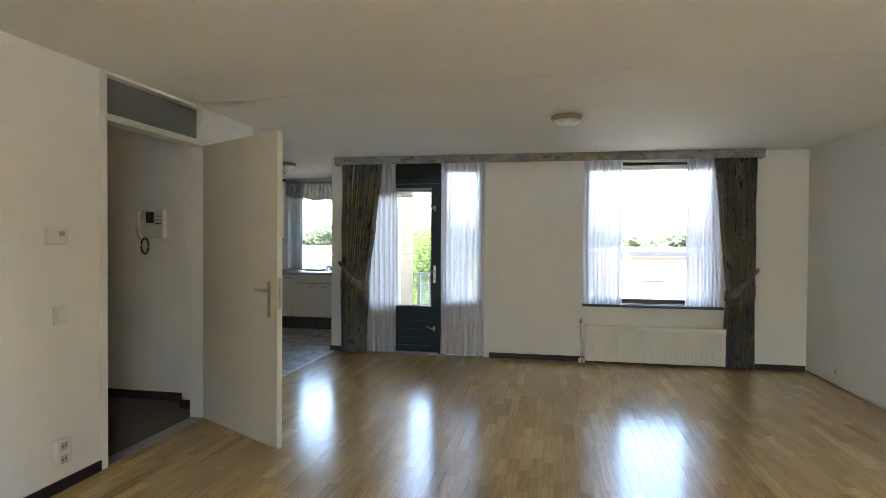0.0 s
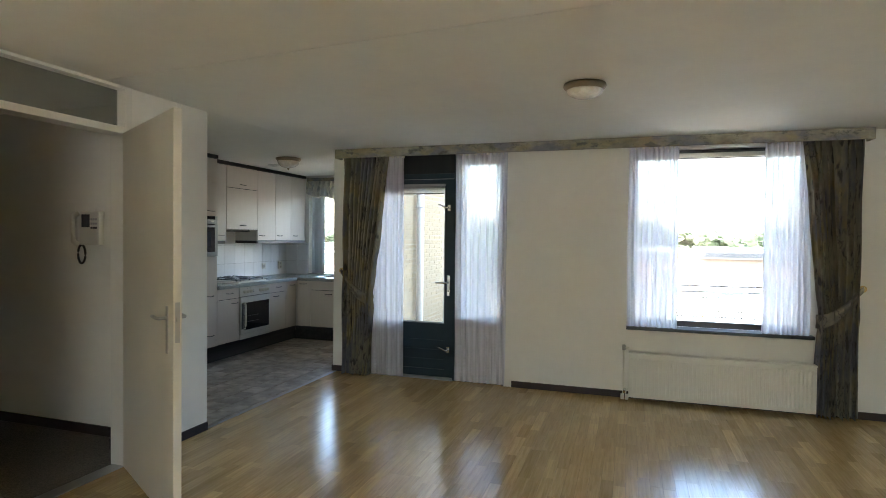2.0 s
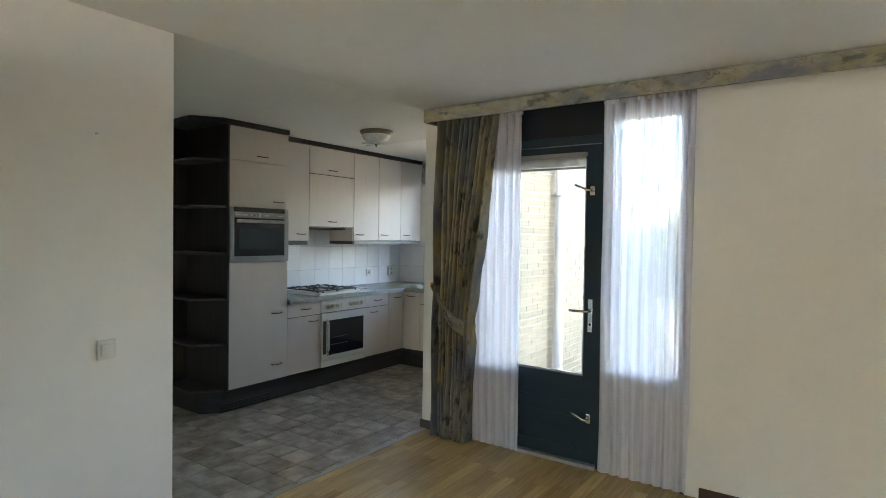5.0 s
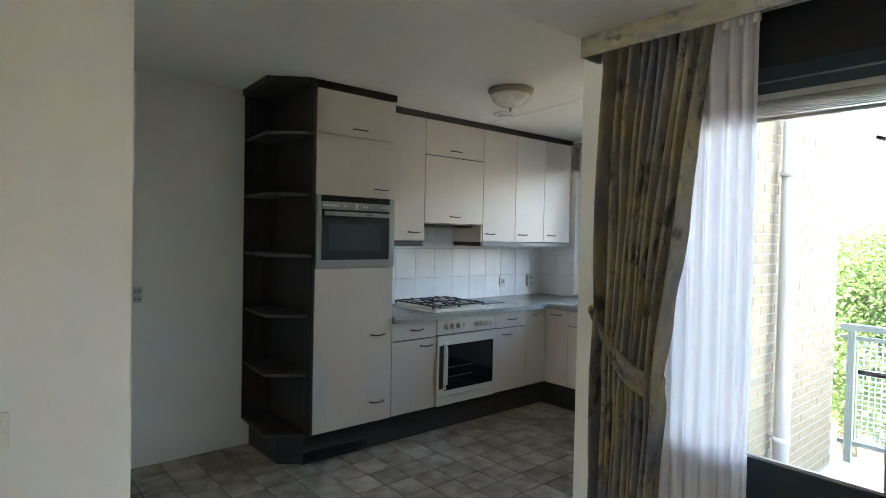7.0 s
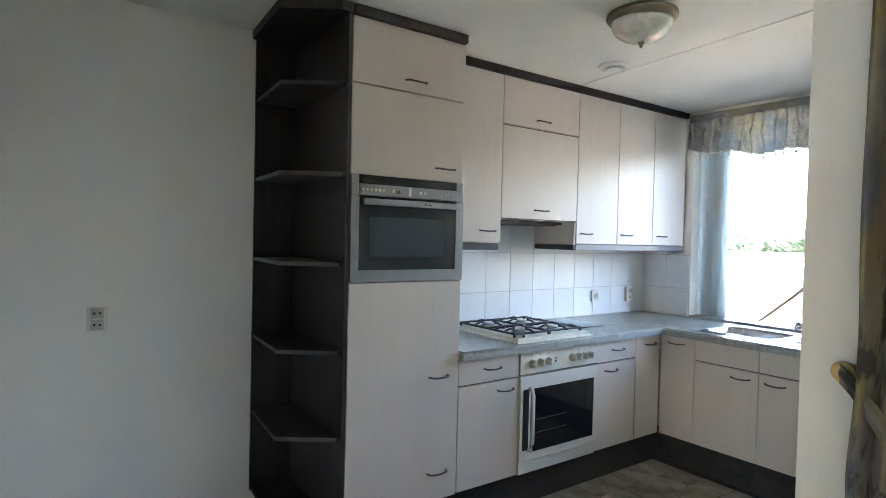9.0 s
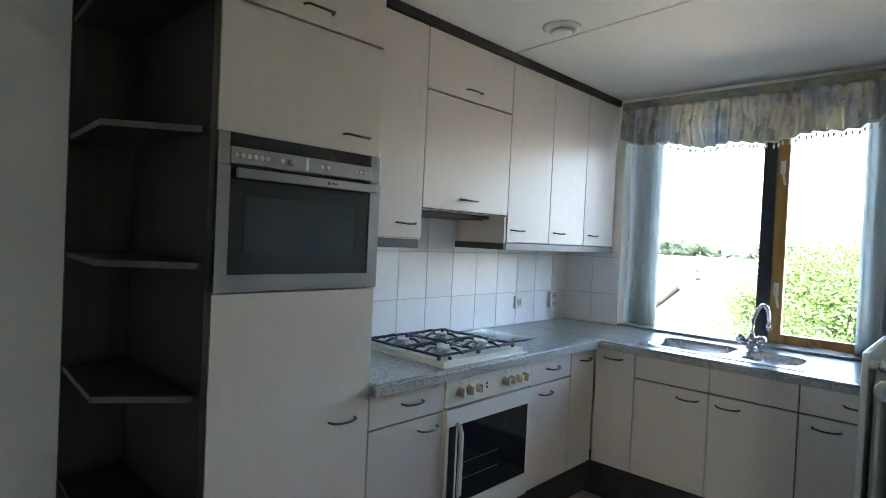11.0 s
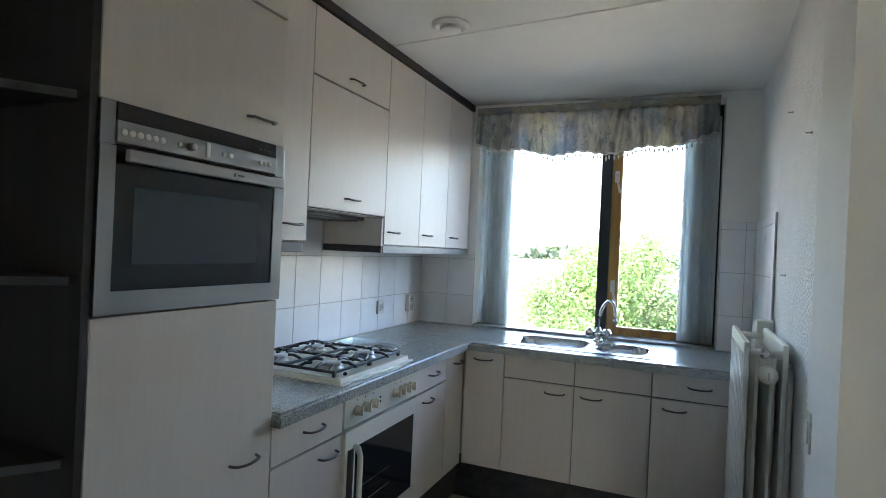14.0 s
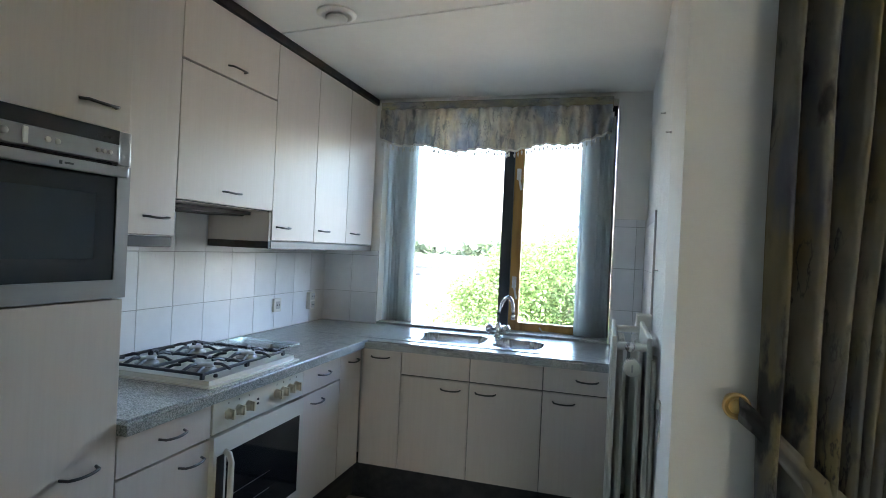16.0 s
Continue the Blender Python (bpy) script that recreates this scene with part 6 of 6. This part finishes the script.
def tree(x, y, top, radius, seed, leaves, size, label):
    rng = random.Random(seed)
    t = thing("tree", (x, y, GZ), label, "tree")
    cz = top - radius * 1.15
    bm = bmesh.new()

    def limb(p0, p1, r0, r1):
        p0, p1 = Vector(p0), Vector(p1)
        mid = (p0 + p1) / 2 + Vector((rng.uniform(-.2, .2), rng.uniform(-.2, .2), 0.1))
        rings = []
        for q, r in ((p0, r0), (mid, (r0 + r1) / 2), (p1, r1)):
            rings.append([bm.verts.new(q + Vector((r * math.cos(a), r * math.sin(a), 0))) for a in [math.pi * 2 * k / 8 for k in range(8)]])
        for a, b in zip(rings, rings[1:]):
            for k in range(8):
                bm.faces.new((a[k], a[(k + 1) % 8], b[(k + 1) % 8], b[k]))
    limb((x, y, GZ), (x, y, cz - radius * 0.5), 0.22, 0.15)
    tips = []
    for k in range(9):
        a = 2 * math.pi * k / 9 + rng.uniform(-.3, .3)
        tip = (x + math.cos(a) * radius * 0.6, y + math.sin(a) * radius * 0.6, cz + rng.uniform(-0.4, 0.7) * radius)
        limb((x, y, cz - radius * 0.6), tip, 0.10, 0.02)
        tips.append(tip)
    limb((x, y, cz - radius * 0.5), (x, y, top - 0.5), 0.14, 0.02)
    part("trunk", bm, BARK, t)
    verts, faces = [], []
    clumps = []
    for _ in range(70):
        u, v, w = rng.gauss(0, 1), rng.gauss(0, 1), rng.gauss(0, 1)
        n = math.sqrt(u * u + v * v + w * w) + 1e-6
        r = radius * rng.uniform(0.45, 1.0)
        clumps.append((x + u / n * r, y + v / n * r, cz + w / n * r * 1.15, rng.uniform(0.22, 0.42) * radius))
    for k in range(leaves):
        cx_, cy_, cz_, cr = clumps[k % len(clumps)]
        u, v, w = rng.gauss(0, 0.55), rng.gauss(0, 0.55), rng.gauss(0, 0.5)
        c = Vector((cx_ + u * cr, cy_ + v * cr, cz_ + w * cr))
        d = Vector((rng.gauss(0, 1), rng.gauss(0, 1), rng.gauss(0, 0.6))).normalized()
        e = d.cross(Vector((rng.gauss(0, 1), rng.gauss(0, 1), rng.gauss(0, 1)))).normalized()
        s = size * rng.uniform(0.6, 1.3)
        i = len(verts)
        verts += [c - d * s, c + e * s * 0.5, c + d * s, c - e * s * 0.5]
        faces.append((i, i + 1, i + 2, i + 3))
    me = bpy.data.meshes.new("crown")
    me.from_pydata([tuple(p - Vector((x, y, GZ))) for p in verts], [], faces)
    me.materials.append(LEAF)
    cr = new("crown", me)
    cr.parent = t
    tagged(cr, kind="stuff")
    return t


tree(-4.75, 19.0, 1.85, 2.0, 5, 100000, 0.042, "leafy green tree in the street below the window")

# far woods along the horizon
rng_ = random.Random(3)
verts, faces = [], []
for k in range(46000):
    a = rng_.uniform(-1.25, 1.0)
    d = rng_.uniform(112, 135)
    hgt = 4.2 + 2.0 * noise.noise((a * 9, 0, 0)) + 1.5 * noise.noise((a * 31, 2, 0))
    z = GZ + (hgt + 7.4) * math.sqrt(rng_.random())
    c = Vector((d * math.sin(a) - 2, d * math.cos(a), z))
    d1 = Vector((rng_.gauss(0, 1), rng_.gauss(0, 1), rng_.gauss(0, 1))).normalized()
    e1 = d1.cross(Vector((0.3, 0.2, 1))).normalized()
    s = rng_.uniform(0.45, 1.0)
    i = len(verts)
    verts += [tuple(c - d1 * s), tuple(c + e1 * s), tuple(c + d1 * s), tuple(c - e1 * s)]
    faces.append((i, i + 1, i + 2, i + 3))
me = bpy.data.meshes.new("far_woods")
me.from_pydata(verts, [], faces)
me.materials.append(LEAF_HAZED)
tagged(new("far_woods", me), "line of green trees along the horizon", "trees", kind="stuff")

# ---- pieces of floors and walls ----
rng = random.Random(21)


def piece_mesh(name, w, l, h, mat, chamfer=0.0):
    """A block with its top at z = 0, w along x and l along y."""
    me = bpy.data.meshes.new(name)
    c = chamfer
    vs = [(-w / 2, -l / 2, -h), (w / 2, -l / 2, -h), (w / 2, l / 2, -h), (-w / 2, l / 2, -h),
          (-w / 2, -l / 2, -c), (w / 2, -l / 2, -c), (w / 2, l / 2, -c), (-w / 2, l / 2, -c),
          (-w / 2 + c, -l / 2 + c, 0), (w / 2 - c, -l / 2 + c, 0), (w / 2 - c, l / 2 - c, 0), (-w / 2 + c, l / 2 - c, 0)]
    fs = [(8, 9, 10, 11)] + [(i, (i + 1) % 4, 4 + (i + 1) % 4, 4 + i) for i in range(4)] + [(4 + i, 4 + (i + 1) % 4, 8 + (i + 1) % 4, 8 + i) for i in range(4)]
    me.from_pydata(vs, [], fs)
    me.materials.append(mat)
    return me


floor = new("floor")
tagged(floor, kind="structure")
LENGTHS = [0.24, 0.30, 0.36, 0.42, 0.48]
STRIPS = [piece_mesh("strip", 0.0694, l - 0.0006, 0.012, PARQUET, 0.0004) for l in LENGTHS]
rest_v, rest_f = [], []
col = 0
x = -2.855
made = 0
while x < XE - 0.001:
    y = YS - rng.uniform(0, 0.4)
    w = min(0.07, XE - x)
    lo, hi = (YS, FY + 0.0) if x + w / 2 > XW else (KS - 0.05, FY)
    if -2.53 < x + w / 2 < -1.06:
        hi = FY + 0.028
    while y < hi:
        k = rng.randrange(5)
        a, b = max(y, lo), min(y + LENGTHS[k], hi)
        y += LENGTHS[k]
        if b - a < 0.01:
            continue
        lift = rng.uniform(-0.0002, 0.0001)
        if b - a > LENGTHS[k] - 1e-6 and w > 0.0699 and -1.75 < x < 0.75 and 3.6 < a < 5.6 and made < 300:
            ob = new("strip", STRIPS[k])
            ob.parent = floor
            ob.location = (x + w / 2, (a + b) / 2, lift)
            made += 1
        else:
            n = len(rest_v)
            x0, x1, y0, y1 = x + 0.0003, x + w - 0.0003, a + 0.0003, b - 0.0003
            rest_v += [(x0, y0, -0.012), (x1, y0, -0.012), (x1, y1, -0.012), (x0, y1, -0.012), (x0, y0, lift), (x1, y0, lift), (x1, y1, lift), (x0, y1, lift)]
            rest_f += [(n + 4, n + 5, n + 6, n + 7)] + [(n + i, n + (i + 1) % 4, n + 4 + (i + 1) % 4, n + 4 + i) for i in range(4)]
    x += 0.07
me = bpy.data.meshes.new("floor_strips")
me.from_pydata(rest_v, [], rest_f)
me.materials.append(PARQUET_REST)
ob = new("floor_strips", me)
ob.parent = floor
tagged(ob, kind="stuff")

# kitchen floor tiles
FLOOR_TILE, nt_, b_ = material("marbled_vinyl_tile", (0.2, 0.19, 0.16), 0.42)
rnd_ = nt_.nodes.new("ShaderNodeObjectInfo").outputs["Random"]
geo_ = nt_.nodes.new("ShaderNodeNewGeometry")
add_ = nt_.nodes.new("ShaderNodeVectorMath")
nt_.links.new(geo_.outputs["Position"], add_.inputs[0])
nt_.links.new(math_node(nt_, "MULTIPLY", rnd_, 43.0), add_.inputs[1])
cl_ = noise_tex(nt_, add_.outputs[0], 7, 5, 0.55)
c_ = ramp(nt_, cl_, [(0.28, (0.17, 0.135, 0.095)), (0.45, (0.31, 0.262, 0.20)), (0.60, (0.46, 0.41, 0.335)), (0.74, (0.57, 0.525, 0.45))])
c_ = mix_rgb(nt_, 1.0, c_, ramp(nt_, rnd_, [(0.0, (0.80, 0.78, 0.74)), (0.5, (1, 0.99, 0.97)), (1.0, (1.14, 1.14, 1.14))]), "MULTIPLY")
nt_.links.new(c_, b_.inputs["Base Color"])
rough_from(nt_, b_, noise_tex(nt_, world_coords(nt_), 14), 0.32, 0.5)
bump(nt_, b_, noise_tex(nt_, world_coords(nt_), 60, 4), 0.15, 0.001)
kfloor = tagged(part("floor_kitchen", boxes((KW, -2.862, KS, KN, -0.12, -0.006)), MORTAR), kind="structure")
P = 0.185
TM = piece_mesh("tile", P - 0.006, P - 0.006, 0.0055, FLOOR_TILE, 0.0015)
nxt, nyt = int((-2.862 - KW) / P), int((8.30 - KS) / P) + 1
for i in range(nxt + 1):
    for j in range(nyt):
        xc, yc = KW + P * (i + 0.5), KS + 0.045 + P * (j + 0.5)
        w = min(P, -2.862 - KW - P * i)
        if w < 0.03 or (xc < -4.42 and yc > 5.95) or yc > 8.33:
            continue
        ob = new("tile", TM if w > P - 0.001 else piece_mesh("tile", w - 0.006, P - 0.006, 0.0055, FLOOR_TILE, 0.0012))
        ob.parent = kfloor
        ob.location = (KW + P * i + w / 2, yc, -0.0004)
single("floor_strip", boxes((-2.876, -2.848, KS + 0.001, FY - 0.014, -0.002, 0.003), bev=0.001), GREY_STEEL, "thin metal strip between tiles and parquet", "threshold", kind="structure")

# wall tiles over the worktop
WALL_TILE, nt_, b_ = material("white_glazed_tile", (0.74, 0.76, 0.76), 0.16)
rnd_ = nt_.nodes.new("ShaderNodeObjectInfo").outputs["Random"]
nt_.links.new(mix_rgb(nt_, 1.0, ramp(nt_, noise_tex(nt_, world_coords(nt_), 7, 4), [(0.3, (0.77, 0.78, 0.78)), (0.7, (0.83, 0.84, 0.84))]), ramp(nt_, rnd_, [(0, (0.95, 0.95, 0.95)), (1, (1.02, 1.02, 1.02))]), "MULTIPLY"), b_.inputs["Base Color"])
rough_from(nt_, b_, noise_tex(nt_, world_coords(nt_), 12), 0.24, 0.36)
bump(nt_, b_, noise_tex(nt_, world_coords(nt_), 22, 2), 0.03, 0.0006)
GROUT = painted("grey_grout", (0.36, 0.36, 0.35), 0.9, 150, 0.3, 0.06)


def tile_wall(origin, along, out, spans, z0, z1, wide, tall, start):
    """Tiles on a backing: spans along the wall, rows from z0 up; along and out are unit vectors."""
    ax, ay = along
    ox, oy = out
    (s0, s1) = spans
    bx = sorted((origin[0] + ax * s0, origin[0] + ax * s1 + ox * 0.004))
    by = sorted((origin[1] + ay * s0, origin[1] + ay * s1 + oy * 0.004))
    base = tagged(part("wall_tiling", boxes((bx[0], bx[1], by[0], by[1], z0, z1)), GROUT), kind="structure")
    meshes = {}
    bottom, zz = z0, 1.078 - tall
    while zz < z1 - 0.01:
        z0 = max(zz, bottom)
        th = min(zz + tall, z1) - z0
        s = s0 - start
        while s < s1 - 0.005:
            a, b = max(s, s0), min(s + wide, s1)
            s += wide
            if b - a < 0.01:
                continue
            key = (round(b - a, 3), round(th, 3))
            if key not in meshes:
                meshes[key] = piece_mesh("tile", b - a - 0.0024, th - 0.0024, 0.005, WALL_TILE, 0.0012)
            ob = new("tile", meshes[key])
            ob.parent = base
            m = Matrix(((ax, 0, ox, origin[0] + ax * (a + b) / 2 + ox * 0.0075), (ay, 0, oy, origin[1] + ay * (a + b) / 2 + oy * 0.0075), (0, 1, 0, z0 + th / 2), (0, 0, 0, 1)))
            ob.matrix_basis = m
        zz += tall
    return base


tile_wall((KW, 6.605), (0, 1), (1, 0), (0.0, KN - 6.605), 0.8745, 1.56, 0.2055, 0.2485, 0.175)
tile_wall((KW + 0.009, KN), (1, 0), (0, -1), (0.0, -4.545 - KW - 0.009), 0.8745, 1.36, 0.2055, 0.2485, 0.0)
tile_wall((-3.036, KN), (1, 0), (0, -1), (0.0, KE + 3.036 - 0.009), 0.8745, 1.62, 0.128, 0.2485, 0.0)
tile_wall((KE, 8.13), (0, 1), (-1, 0), (0.0, KN - 8.13 - 0.001), 0.8745, 1.62, 0.2055, 0.2485, 0.08)
single("tile_edge_trim", boxes((KE - 0.010, KE - 0.0005, 8.120, 8.1295, 0.8745, 1.622)), GREY_STEEL, "grey metal edge strip of the wall tiles", "trim", kind="structure")

# bricks of the balcony wall: the wall that is seen through the door
bricks = new("brick_wall")
tagged(bricks, kind="structure")
BL, BH, BJ = 0.207, 0.052, 0.010
BM = piece_mesh("brick", BL, BH, 0.007, BRICK_M, 0.002)
count = 0
rb_v, rb_f = [], []
rows_b = int((2.30 + 0.12) / (BH + BJ))
for r in range(rows_b + 8):
    zc = -0.245 + (r + 0.5) * (BH + BJ)
    yq = FY + 0.36 + (0.0 if r % 2 else 0.108)
    while yq < 9.50 - 0.10:
        lift = rng.uniform(-0.0015, 0.0015)
        end = min(BL, 9.498 - yq)
        if end > BL - 1e-6 and 7.6 < yq < 9.4 and zc > 0.45 and zc < 1.96 and count < 300:
            ob = new("brick", BM)
            ob.parent = bricks
            ob.matrix_basis = Matrix(((0, 0, 1, -2.539 + 0.5 * lift), (1, 0, 0, yq + BL / 2), (0, 1, 0, zc), (0, 0, 0, 1)))
            count += 1
        else:
            n = len(rb_v)
            x1 = -2.539 + 0.5 * lift
            rb_v += [(-2.5415, yq, zc - BH / 2), (-2.5415, yq + end, zc - BH / 2), (-2.5415, yq + end, zc + BH / 2), (-2.5415, yq, zc + BH / 2),
                     (x1, yq + .002, zc - BH / 2 + .002), (x1, yq + end - .002, zc - BH / 2 + .002), (x1, yq + end - .002, zc + BH / 2 - .002), (x1, yq + .002, zc + BH / 2 - .002)]
            rb_f += [(n + 4, n + 5, n + 6, n + 7)] + [(n + i, n + (i + 1) % 4, n + 4 + (i + 1) % 4, n + 4 + i) for i in range(4)]
        yq += BL + BJ
me = bpy.data.meshes.new("brickwork")
me.from_pydata(rb_v, [], rb_f)
me.materials.append(BRICK_M)
ob = new("brickwork", me)
ob.parent = bricks
tagged(ob, kind="stuff")
